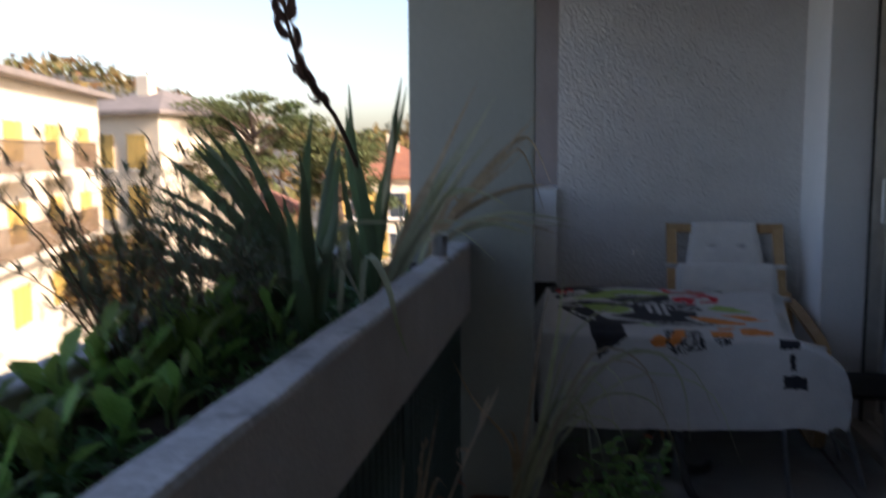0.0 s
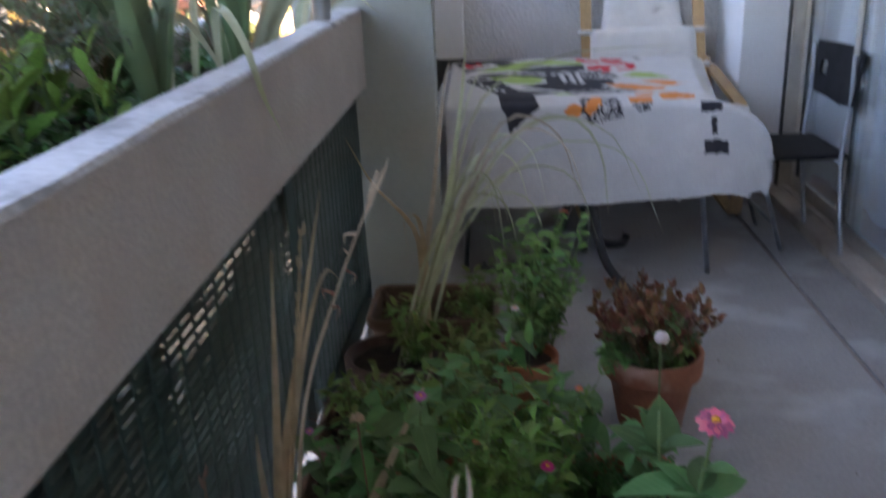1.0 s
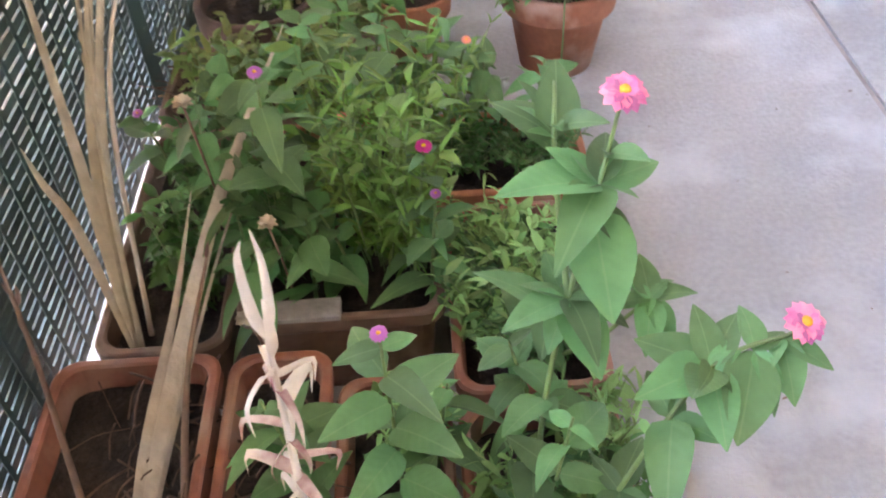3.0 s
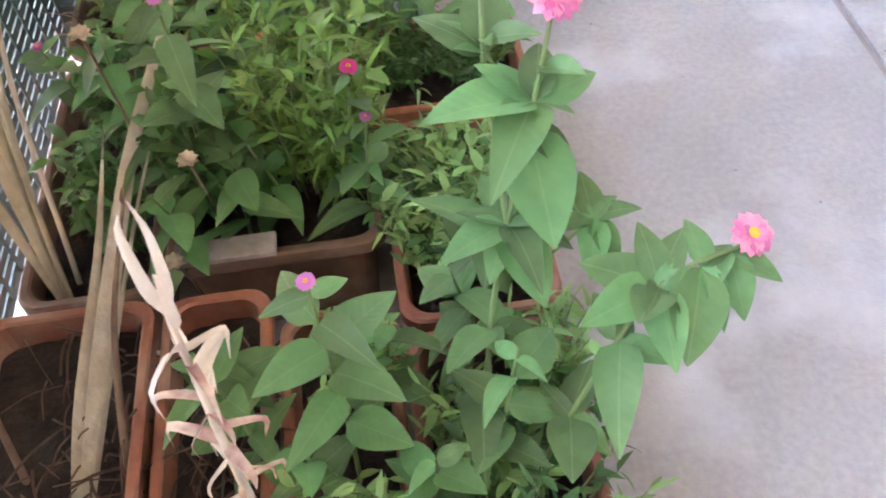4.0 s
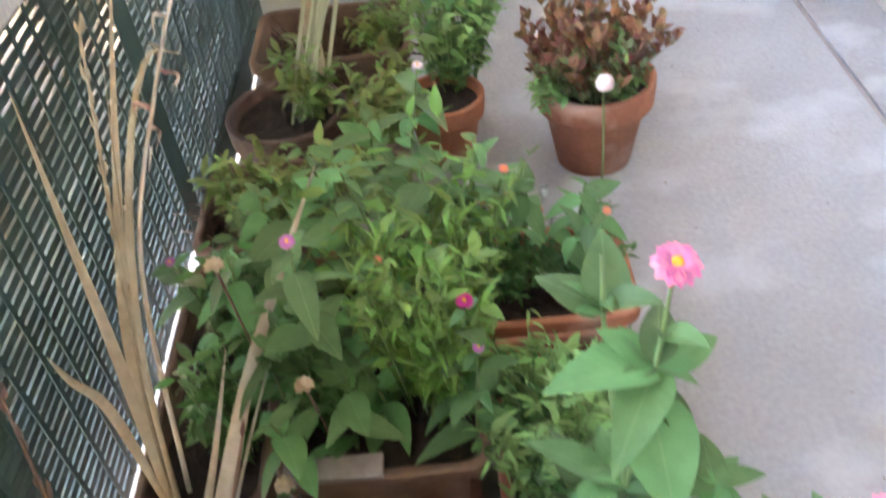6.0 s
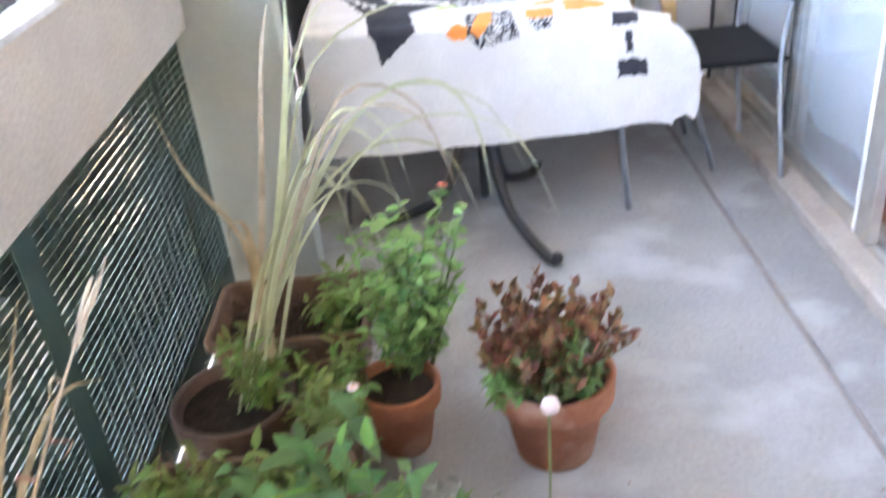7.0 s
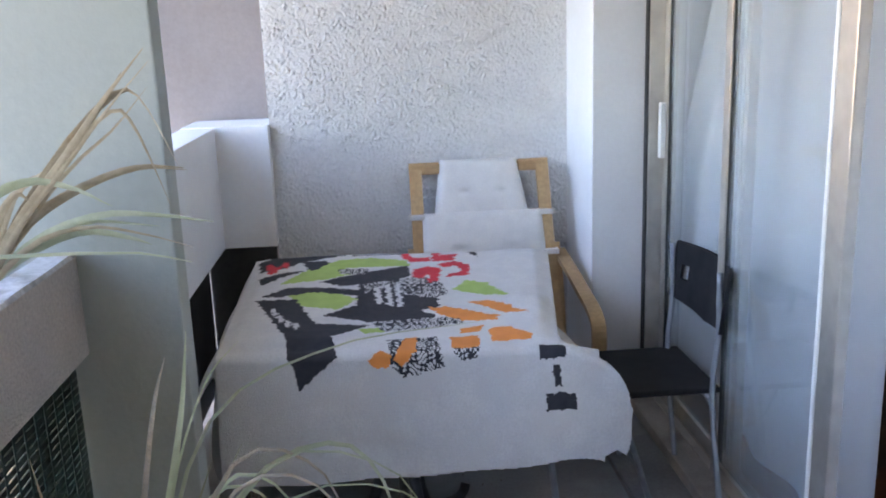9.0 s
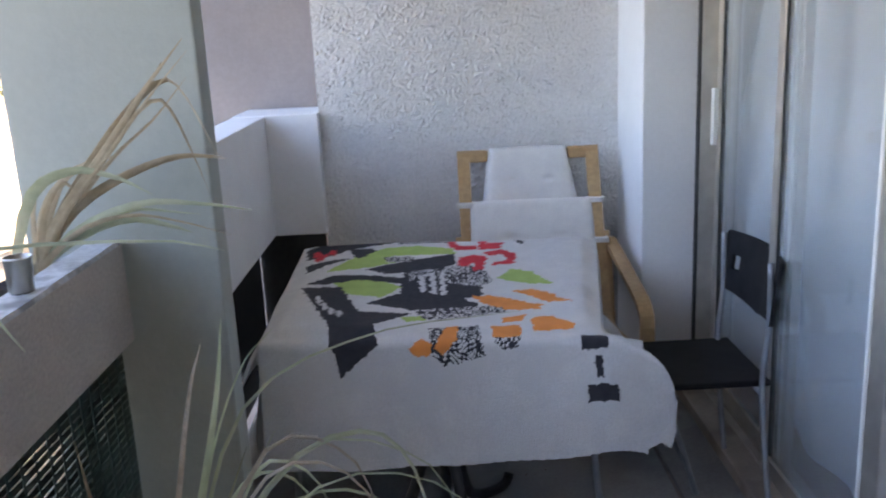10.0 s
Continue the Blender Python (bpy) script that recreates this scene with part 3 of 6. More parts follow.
for v in rb.verts:
    v.co += Vector((noise.noise(v.co * 20), noise.noise(v.co * 20 + Vector((5, 0, 0))), 0)) * 0.018
solid("cloth_bag", rb, M_REDCLOTH, "crumpled red cloth bag on the cabinet", "bag", smooth=True, m=pose(2.70, 5.62, 0.6825))

# ---------------------------------------------------------------- table with printed cloth
TW, TL, TZ = 1.088, 1.22, 0.750
table_m = pose(0.285, 5.28, 0, 0, 0, -4.5)
table = thing("dining_table", "plain balcony table on thin grey tube legs", "table", table_m)
part("tabletop", box(0.01, TW - 0.01, 0.01, TL, TZ - 0.028, TZ, 0.006), M_TABLETOP, table)
for x, fx in ((0.08, 0.05), (TW - 0.06, TW + 0.015)):
    for y, fy in ((0.10, 0.07), (TL - 0.1, TL - 0.07)):
        part("leg", tube([(x, y, TZ - 0.03), ((x + fx) / 2, (y + fy) / 2, 0.36), (fx, fy, 0.0)], 0.0125, 10), M_TUBE, table, smooth=True)
for x in (0.08, TW - 0.06):
    part("rail", box(x - 0.012, x + 0.012, 0.10, TL - 0.1, TZ - 0.06, TZ - 0.03, 0.003), M_TUBE, table)
stand = thing("iron_stand", "black scrolled wrought iron stand under the table", "stand", pose(0.86, 5.28, 0, 0, 0, 0))
part("post", tube([(0, 0, 0.10), (0, 0, 0.4), (0, 0, 0.68)], 0.018, 10), M_BLACK, stand, smooth=True)
for k in range(3):
    a = radians(-62 + 120 * k)
    c, s = math.cos(a), math.sin(a)
    pr = [(0.0, 0.34), (0.07, 0.31), (0.11, 0.20), (0.16, 0.11), (0.26, 0.055), (0.38, 0.020), (0.43, 0.022), (0.45, 0.045)]
    part("foot", tube(curve([(r * c, r * s, z) for r, z in pr], 22), 0.0195, 8), M_BLACK, stand, smooth=True)
part("collar", lathe([(0.02, 0.30), (0.03, 0.31), (0.03, 0.37), (0.02, 0.38)], 14), M_BLACK, stand, smooth=True)

# printed shapes placed to fit the camera's view, in metres from the front corner; below 0 they hang over the front edge
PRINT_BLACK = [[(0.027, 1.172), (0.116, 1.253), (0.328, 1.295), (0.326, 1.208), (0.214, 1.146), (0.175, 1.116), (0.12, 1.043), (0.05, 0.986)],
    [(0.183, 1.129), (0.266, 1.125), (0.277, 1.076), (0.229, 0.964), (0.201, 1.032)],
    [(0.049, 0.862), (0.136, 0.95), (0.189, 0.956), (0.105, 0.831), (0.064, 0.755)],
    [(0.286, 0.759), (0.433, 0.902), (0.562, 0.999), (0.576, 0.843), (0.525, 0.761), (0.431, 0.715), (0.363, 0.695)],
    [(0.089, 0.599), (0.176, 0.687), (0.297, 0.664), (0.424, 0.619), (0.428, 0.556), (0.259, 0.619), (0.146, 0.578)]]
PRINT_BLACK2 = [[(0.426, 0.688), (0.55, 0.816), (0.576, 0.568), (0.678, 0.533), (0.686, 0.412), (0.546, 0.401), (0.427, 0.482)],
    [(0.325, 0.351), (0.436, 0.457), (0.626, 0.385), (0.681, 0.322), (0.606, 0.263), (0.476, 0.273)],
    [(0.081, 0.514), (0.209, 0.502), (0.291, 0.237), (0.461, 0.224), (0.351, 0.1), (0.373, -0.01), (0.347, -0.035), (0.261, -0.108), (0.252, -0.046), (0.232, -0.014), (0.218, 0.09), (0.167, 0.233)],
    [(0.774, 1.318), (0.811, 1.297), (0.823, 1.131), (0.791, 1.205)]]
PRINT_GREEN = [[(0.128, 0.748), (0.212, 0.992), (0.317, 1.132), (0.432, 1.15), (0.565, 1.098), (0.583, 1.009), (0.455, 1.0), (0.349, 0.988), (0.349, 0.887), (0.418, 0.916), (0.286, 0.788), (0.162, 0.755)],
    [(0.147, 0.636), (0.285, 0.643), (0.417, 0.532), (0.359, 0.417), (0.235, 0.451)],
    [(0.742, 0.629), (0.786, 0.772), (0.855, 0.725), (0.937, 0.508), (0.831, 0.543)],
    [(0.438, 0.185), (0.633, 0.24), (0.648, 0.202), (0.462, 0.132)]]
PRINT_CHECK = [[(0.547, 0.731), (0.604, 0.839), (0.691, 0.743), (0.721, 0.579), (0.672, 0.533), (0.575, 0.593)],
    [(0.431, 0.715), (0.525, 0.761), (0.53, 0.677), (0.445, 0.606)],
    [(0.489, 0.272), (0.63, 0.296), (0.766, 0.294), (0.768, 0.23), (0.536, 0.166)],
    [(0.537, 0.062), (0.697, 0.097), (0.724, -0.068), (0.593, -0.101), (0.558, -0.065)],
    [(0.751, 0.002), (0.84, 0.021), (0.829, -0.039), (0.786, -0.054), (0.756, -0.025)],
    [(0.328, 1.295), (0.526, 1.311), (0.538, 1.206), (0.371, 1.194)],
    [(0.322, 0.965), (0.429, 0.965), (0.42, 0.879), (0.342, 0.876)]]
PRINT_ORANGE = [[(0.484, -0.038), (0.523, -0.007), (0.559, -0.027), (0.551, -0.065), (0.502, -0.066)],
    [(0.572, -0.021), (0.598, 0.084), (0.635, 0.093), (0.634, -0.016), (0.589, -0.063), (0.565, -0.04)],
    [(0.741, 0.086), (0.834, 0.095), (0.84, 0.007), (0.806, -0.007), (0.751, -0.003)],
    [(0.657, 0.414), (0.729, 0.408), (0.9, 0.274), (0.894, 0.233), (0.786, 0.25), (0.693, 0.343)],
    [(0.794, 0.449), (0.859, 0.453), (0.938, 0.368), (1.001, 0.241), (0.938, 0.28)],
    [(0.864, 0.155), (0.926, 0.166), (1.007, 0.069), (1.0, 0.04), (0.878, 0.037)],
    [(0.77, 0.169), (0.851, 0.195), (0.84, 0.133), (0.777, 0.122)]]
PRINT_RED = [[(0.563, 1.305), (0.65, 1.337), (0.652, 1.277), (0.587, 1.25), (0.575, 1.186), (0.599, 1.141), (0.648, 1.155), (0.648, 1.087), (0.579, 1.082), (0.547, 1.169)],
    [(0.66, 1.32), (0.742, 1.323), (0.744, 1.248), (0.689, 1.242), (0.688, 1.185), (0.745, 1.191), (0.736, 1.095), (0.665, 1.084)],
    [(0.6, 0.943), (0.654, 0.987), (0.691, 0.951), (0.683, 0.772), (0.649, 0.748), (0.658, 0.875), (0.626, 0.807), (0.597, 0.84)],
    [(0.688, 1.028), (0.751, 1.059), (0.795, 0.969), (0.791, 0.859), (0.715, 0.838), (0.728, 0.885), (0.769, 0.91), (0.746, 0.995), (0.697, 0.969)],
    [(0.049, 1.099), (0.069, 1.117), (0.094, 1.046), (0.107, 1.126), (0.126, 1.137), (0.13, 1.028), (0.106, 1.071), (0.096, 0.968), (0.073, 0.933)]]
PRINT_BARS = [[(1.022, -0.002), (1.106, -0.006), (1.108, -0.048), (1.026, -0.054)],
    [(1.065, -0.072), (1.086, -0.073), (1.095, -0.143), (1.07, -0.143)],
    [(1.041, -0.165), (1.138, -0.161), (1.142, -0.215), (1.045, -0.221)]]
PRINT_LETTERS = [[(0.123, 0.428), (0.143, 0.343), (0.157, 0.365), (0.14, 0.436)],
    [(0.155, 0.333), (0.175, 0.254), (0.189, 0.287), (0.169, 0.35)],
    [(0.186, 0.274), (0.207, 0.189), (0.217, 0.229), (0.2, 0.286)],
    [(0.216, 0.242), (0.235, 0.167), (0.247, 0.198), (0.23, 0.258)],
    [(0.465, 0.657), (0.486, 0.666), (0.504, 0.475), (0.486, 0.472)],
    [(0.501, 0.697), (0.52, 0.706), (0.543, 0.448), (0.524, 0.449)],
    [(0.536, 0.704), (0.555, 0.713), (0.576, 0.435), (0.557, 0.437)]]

def inside(poly, x, y):
    hit = np.zeros(x.shape, bool)
    for (ax, ay), (bx, by) in zip(poly, poly[1:] + poly[:1]):
        if ay != by:
            hit ^= ((ay > y) != (by > y)) & (x < (bx - ax) * (y - ay) / (by - ay) + ax)
    return hit
def table_cloth():
    """A stiff cotton cloth: flat on the board, falling over the front, flaring past the front corner beside the chair;
    widened towards the back to fit the camera's view.
    """
    st = 0.0042
    us, vs = np.arange(-0.24, TW + 0.255, st), np.arange(-0.475, TL + 0.07, st)
    gu, gv = np.meshgrid(us, vs)
    smooth = lambda t: np.clip(t, 0, 1) ** 2 * (3 - 2 * np.clip(t, 0, 1))
    left, right, front, back = np.maximum(-gu, 0), np.maximum(gu - TW, 0), np.maximum(-gv, 0), np.maximum(gv - TL, 0)
    x, y, z = np.clip(gu, 0, TW), np.clip(gv, 0, TL), np.full(gu.shape, TZ + 0.010)
    # spread beyond the board at the back so the outline fits the camera's view
    x = 0.6 + (x - 0.6) * (1 + 0.21 * np.clip(gv, 0, TL) / TL)
    # front fall, rounded over the edge
    bend = 0.028
    turn = np.clip(front / bend, 0, 1.47)
    y = y - np.where(front > 0, bend * np.sin(turn) + 0.10 * np.maximum(front - bend * 1.47, 0), 0)
    z = z - np.where(front > 0, bend * (1 - np.cos(turn)) + 0.99 * np.maximum(front - bend * 1.47, 0), 0)
    y = y - 0.012 * np.sin(gu * 7.5 + 0.6) * smooth(front / 0.35) - 0.006 * np.sin(gu * 19 + 2.0) * smooth(front / 0.3)
    # right overhang: stands out at the front corner, hangs farther back
    th = np.radians(9 + 74 * smooth((gv + 0.01) / 0.16))
    x = x + right * np.cos(th)
    z = z - right * np.sin(th) - 1.6 * right ** 2 * (front > 0)
    y = y + 0.55 * right ** 1.5 * smooth(front / 0.2)
    # left overhang: hangs beside the board and wraps round the corner
    wrap = smooth(front / 0.12)
    x = x - left * (0.42 - 0.10 * wrap) - 0.015 * np.sin(gv * 11) * smooth(left / 0.15)
    z = z - left * 0.86 * (1 - wrap)
    y = y + left * 0.80 * wrap
    z = z - back * 0.9
    y = y + back * 0.4
    flat = (front == 0) & (left == 0) & (right == 0)
    lump = 0.006 * np.sin(gu * 6.3 + 0.8 * np.sin(gv * 5)) + 0.004 * np.sin(gv * 9.1 + gu * 4) + 0.016 * np.exp(-((gu - 1.0) / 0.07) ** 2 - ((gv - 0.35) / 0.22) ** 2) * (1 + 0.6 * np.sin(gv * 34)) + 0.02 * np.exp(-((gu - 0.98) / 0.16) ** 2 - ((gv - 0.98) / 0.2) ** 2)
    edge = smooth(gv / 0.08) * smooth(gu / 0.06) * smooth((TW - gu) / 0.06)
    z = z + np.where(flat, (lump + 0.012) * edge, 0)
    cu, cv = gu[:-1, :-1] + st / 2, gv[:-1, :-1] + st / 2
    wob = 0.4 + 0.6 * smooth(cv / 0.3)
    ju = cu + wob * (0.005 * np.sin(cv * 90) * np.sin(cu * 70) + 0.004 * np.sin(cv * 190 + cu * 60))
    jv = cv + wob * (0.006 * np.sin(cu * 110 + 1) * np.sin(cv * 50) + 0.003 * np.sin(cu * 260))
    idx = np.zeros(cu.shape, int)
    chk = (np.sin(cu * 235 + 2.6 * np.sin(cv * 90) + 9 * np.sin(cu * 17)) * np.sin(cv * 200 + 2.2 * np.sin(cu * 120))) > -0.12
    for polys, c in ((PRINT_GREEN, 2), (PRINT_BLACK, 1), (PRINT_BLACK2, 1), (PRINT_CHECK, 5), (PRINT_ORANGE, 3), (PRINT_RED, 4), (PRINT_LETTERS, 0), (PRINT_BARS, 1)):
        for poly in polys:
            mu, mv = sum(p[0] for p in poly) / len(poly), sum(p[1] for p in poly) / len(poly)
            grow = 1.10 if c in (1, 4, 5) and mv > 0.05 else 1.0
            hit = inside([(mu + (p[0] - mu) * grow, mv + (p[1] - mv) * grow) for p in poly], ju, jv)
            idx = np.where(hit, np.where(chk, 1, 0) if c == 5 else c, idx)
    hem = front - 0.055 * smooth((TW - gu) / TW) + 0.03 * smooth((gu - TW + 0.05) / 0.25) + 0.55 * np.maximum(right - 0.17, 0) + 0.012 * np.sin(gu * 5 + 1.5)
    ok = (hem < 0.40) & (np.hypot(right, np.maximum(front - 0.2, 0)) < 0.245) & (left < 0.22)
    ok &= ~((right > 0.15) & (front > 0.30) & (right + front > 0.49))
    ok &= ~((right > 0.13) & (front < 0.11) & (np.hypot(right - 0.13, 0.11 - front) > 0.105))
    keep = ok[:-1, :-1] & ok[1:, 1:]
    n = gu.shape[1]
    jj, ii = np.nonzero(keep)
    a = jj * n + ii
    me = bpy.data.meshes.new("tablecloth")
    me.from_pydata(np.stack([x, y, z], -1).reshape(-1, 3).tolist(), [], np.stack([a, a + 1, a + n + 1, a + n], 1).tolist())
    for m in (M_CLOTH, M_CBLACK, M_CGREEN, M_CORANGE, M_CRED):
        me.materials.append(m)
    me.polygons.foreach_set("material_index", idx[jj, ii].astype(int).tolist())
    me.polygons.foreach_set("use_smooth", [True] * len(me.polygons))
    bm = bmesh.new()
    bm.from_mesh(me)
    bmesh.ops.delete(bm, geom=[v for v in bm.verts if not v.link_faces], context="VERTS")
    bm.to_mesh(me)
    bm.free()
    ob = link("tablecloth", me, None, None, "", table_m)
    so = ob.modifiers.new("thickness", "SOLIDIFY")
    so.thickness, so.offset = 0.0025, 0
    return tagged(ob, "white cotton tablecloth with bold coloured print on the table", "tablecloth")
table_cloth()

# ---------------------------------------------------------------- bent-wood armchair
arm = thing("armchair", "bent birch armchair with off-white cushion against the roughcast wall", "armchair", pose(1.32, 6.93, 0))
for s in (-1, 1):
    part("back_rail", strip(curve([(s * 0.315, -0.02, 1.115), (s * 0.315, -0.16, 0.80), (s * 0.315, -0.33, 0.46), (s * 0.315, -0.46, 0.33), (s * 0.315, -0.95, 0.40)], 24), 0.062, 0.026, (1, 0, 0)), M_BIRCH, arm)
    part("armrest", strip(curve([(s * 0.385, -0.10, 0.66), (s * 0.385, -0.32, 0.64), (s * 0.385, -0.62, 0.60), (s * 0.385, -0.86, 0.56), (s * 0.385, -0.93, 0.48), (s * 0.385, -0.90, 0.25), (s * 0.385, -0.86, 0.013), (s * 0.385, -0.60, 0.013), (s * 0.385, -0.12, 0.013)], 40), 0.06, 0.024, (1, 0, 0)), M_BIRCH, arm)
    part("arm_bracket", strip(curve([(s * 0.35, -0.18, 0.72), (s * 0.352, -0.27, 0.52), (s * 0.352, -0.32, 0.30), (s * 0.352, -0.36, 0.02)], 16), 0.045, 0.024, (1, 0, 0)), M_BIRCH, arm)
    part("top_block", box(s * 0.27 - 0.075, s * 0.27 + 0.075, -0.045, -0.005, 1.060, 1.118, 0.012, 3), M_BIRCH, arm)
part("top_rail", box(-0.20, 0.20, -0.022, -0.002, 1.085, 1.108, 0.006), M_BIRCH, arm)
part("front_rail", box(-0.36, 0.36, -0.90, -0.86, 0.30, 0.34, 0.006), M_BIRCH, arm)
def cushion(w, l, t, tufts=True, taper=0.0):
    """A padded cushion along +y with tufted dimples, narrowing towards its top."""
    nu, nv = 28, 44
    bm = bmesh.new()
    grid = {}
    for side in (1, -1):
        for j in range(nv + 1):
            for i in range(nu + 1):
                u, v = i / nu * 2 - 1, j / nv * 2 - 1
                e = max(0.0, 1 - abs(u) ** 8) ** 0.5 * max(0.0, 1 - abs(v) ** 14) ** 0.5
                h = t * (0.25 + 0.75 * e)
                if tufts:
                    for tu in (-0.4, 0.4):
                        for tv in (0.05,):
                            h -= 0.24 * t * math.exp(-((u - tu) ** 2 * 110 + (v - tv) ** 2 * 160))
                if side < 0 and (i in (0, nu) or j in (0, nv)):
                    grid[side, i, j] = grid[1, i, j]
                    continue
                grid[side, i, j] = bm.verts.new((u * w / 2 * (1 - taper * (v + 1) / 2), (v + 1) / 2 * l, h if side > 0 else -0.3 * h))
    for side in (1, -1):
        for j in range(nv):
            for i in range(nu):
                q = [grid[side, a, b] for a, b in ((i, j), (i + 1, j), (i + 1, j + 1), (i, j + 1))]
                bm.faces.new(q if side > 0 else q[::-1])
    return bm
part("back_cushion", cushion(0.60, 0.42, 0.07), M_CUSHION, arm, "off-white tufted cushion", True, m=pose(0, -0.30, 0.50, 63, 0, 0))
part("head_cushion", cushion(0.49, 0.37, 0.06, True, 0.22), M_CUSHION, arm, "off-white tufted head cushion", True, m=pose(0, -0.145, 0.78, 66, 0, 0))
part("seat_cushion", cushion(0.60, 0.62, 0.07), M_CUSHION, arm, "off-white seat cushion", True, m=pose(0, -0.95, 0.42, -8, 0, 0))
for z in (0.87, 0.69):
    for s in (-1, 1):
        y = -0.13 - (0.87 - z) * 0.5
        part("strap", box(s * 0.315 - 0.045, s * 0.315 + 0.045, y - 0.032, y + 0.016, z - 0.012, z + 0.012, 0.004, m=None), M_CUSHION, arm, "white tie strap")

# ---------------------------------------------------------------- folding chair
fc = thing("folding_chair", "black folding chair with grey tube frame beside the doors", "chair", pose(1.80, 5.70, 0, 0, 0, 1))
def seat_board():
    bm = box(-0.22, 0.215, -0.225, 0.225, 0.432, 0.455, 0.008)
    return bm
part("seat", seat_board(), M_SEAT, fc)
def back_plate():
    """A curved plate with two square grip holes."""
    bm = bmesh.new()
    nu, nv = 22, 8
    vs = {}
    for j in range(nv + 1):
        for i in range(nu + 1):
            u, v = i / nu * 2 - 1, j / nv
            x = 0.235 - 0.05 * u * u + 0.03 * v
            z = 0.665 + 0.225 * v - 0.035 * (1 - abs(u)) * (1 - v)
            for k in (0, 1):
                vs[i, j, k] = bm.verts.new((x + 0.014 * k, u * 0.255, z))
    solidc = {(i, j): not (j in (3, 4) and i in (2, 3, nu - 4, nu - 3)) for i in range(nu) for j in range(nv)}
    for (i, j), ok in solidc.items():
        if not ok:
            continue
        for k in (0, 1):
            q = [vs[a, b, k] for a, b in ((i, j), (i + 1, j), (i + 1, j + 1), (i, j + 1))]
            bm.faces.new(q if k else q[::-1])
        for di, dj, e in ((-1, 0, ((i, j), (i, j + 1))), (1, 0, ((i + 1, j), (i + 1, j + 1))), (0, -1, ((i, j), (i + 1, j))), (0, 1, ((i, j + 1), (i + 1, j + 1)))):
            if not solidc.get((i + di, j + dj), False):
                (a, b), (c, d) = e
                bm.faces.new((vs[a, b, 0], vs[c, d, 0], vs[c, d, 1], vs[a, b, 1]))
    return bm
part("backrest", back_plate(), M_SEAT, fc)
for s in (-1, 1):
    part("back_leg", tube(curve([(0.20, s * 0.235 + 0.02, 0.88), (0.195, s * 0.235, 0.66), (0.165, s * 0.235 - 0.04, 0.42), (0.155, s * 0.228 - 0.19, 0.004)], 16), 0.0115, 8), M_TUBE, fc, smooth=True)
    part("front_leg", tube(curve([(-0.17, s * 0.19, 0.44), (-0.10, s * 0.19, 0.24), (-0.03, s * 0.19, 0.004)], 12), 0.011, 8), M_TUBE, fc, smooth=True)
part("cross_bar", tube([(-0.068, -0.19, 0.13), (-0.068, 0.19, 0.13)], 0.009, 8), M_TUBE, fc, smooth=True)
part("cross_bar", tube([(0.165, -0.27, 0.425), (0.165, 0.19, 0.425)], 0.009, 8), M_TUBE, fc, smooth=True)


# ---------------------------------------------------------------- outdoors
M_GROUND = mat("pale gravel and dry earth", (0.21, 0.20, 0.175), (0.155, 0.15, 0.12), 0.05, 0.95, fine=(0.6, 0.4), stain=(0.16, 0.14, 0.08), sscale=0.02)
M_STUCCO = mat("cream stucco", (0.78, 0.68, 0.52), (0.72, 0.62, 0.47), 0.5, 0.9, fine=(6, 0.1), stain=(0.66, 0.56, 0.42), sscale=0.4)
M_STUCCO2 = mat("apricot stucco", (0.72, 0.48, 0.30), (0.64, 0.42, 0.26), 0.5, 0.9, fine=(6, 0.1))
M_ROOF = mat("clay roof tile", (0.42, 0.17, 0.09), (0.32, 0.13, 0.075), 1.2, 0.85, 0.4, 5, fine=(9, 0.4))
M_ROOFG = mat("grey roof tile", (0.34, 0.28, 0.24), (0.26, 0.22, 0.19), 1.2, 0.85, 0.4, 5, fine=(9, 0.4))
M_SHUTTER = mat("ochre shutter", (0.66, 0.44, 0.12), (0.58, 0.38, 0.10), 1.0, 0.6)
M_DARKGLASS = mat("dark window glass", (0.05, 0.06, 0.07), (0.04, 0.05, 0.06), 3, 0.1, spec=0.8)
M_BARK = mat("pine bark", (0.13, 0.085, 0.06), (0.08, 0.055, 0.04), 4, 0.95, 0.5, 12)
M_PINE = mat("pine needles", (0.075, 0.105, 0.035), (0.115, 0.115, 0.035), 0.6, 0.8, vary="island", trans=0.2)
M_BROADTREE = mat("autumn tree leaves", (0.12, 0.115, 0.03), (0.19, 0.10, 0.025), 0.5, 0.8, vary="island", trans=0.25)
M_WOODS = mat("autumn woods", (0.20, 0.10, 0.03), (0.09, 0.10, 0.035), 0.15, 0.9, vary="island")
M_RAIL = mat("brown railing", (0.20, 0.13, 0.08), (0.15, 0.10, 0.06), 3, 0.6)
ZG = -8.5

def hill(x, y):
    r, a = math.hypot(x, y), math.atan2(-x, y)
    h = 19 * math.exp(-((a - 0.58) / 0.16) ** 2) + 5 * math.exp(-((a - 0.15) / 0.4) ** 2) + 6
    k = min(1.0, max(0.0, (r - 110) / 90))
    return ZG + (h + 2.2 * noise.noise(Vector((x * 0.02, y * 0.02, 0)))) * k * k * (3 - 2 * k) * (1.0 if r < 1500 else 0.2)

gb = bmesh.new()
rad = [0.0] + [12 * 1.19 ** i for i in range(34)]
rows = []
for r in rad:
    rows.append([gb.verts.new((r * math.sin(2 * math.pi * k / 128), r * math.cos(2 * math.pi * k / 128), hill(r * math.sin(2 * math.pi * k / 128), r * math.cos(2 * math.pi * k / 128)))) for k in (range(128) if r else range(1))])
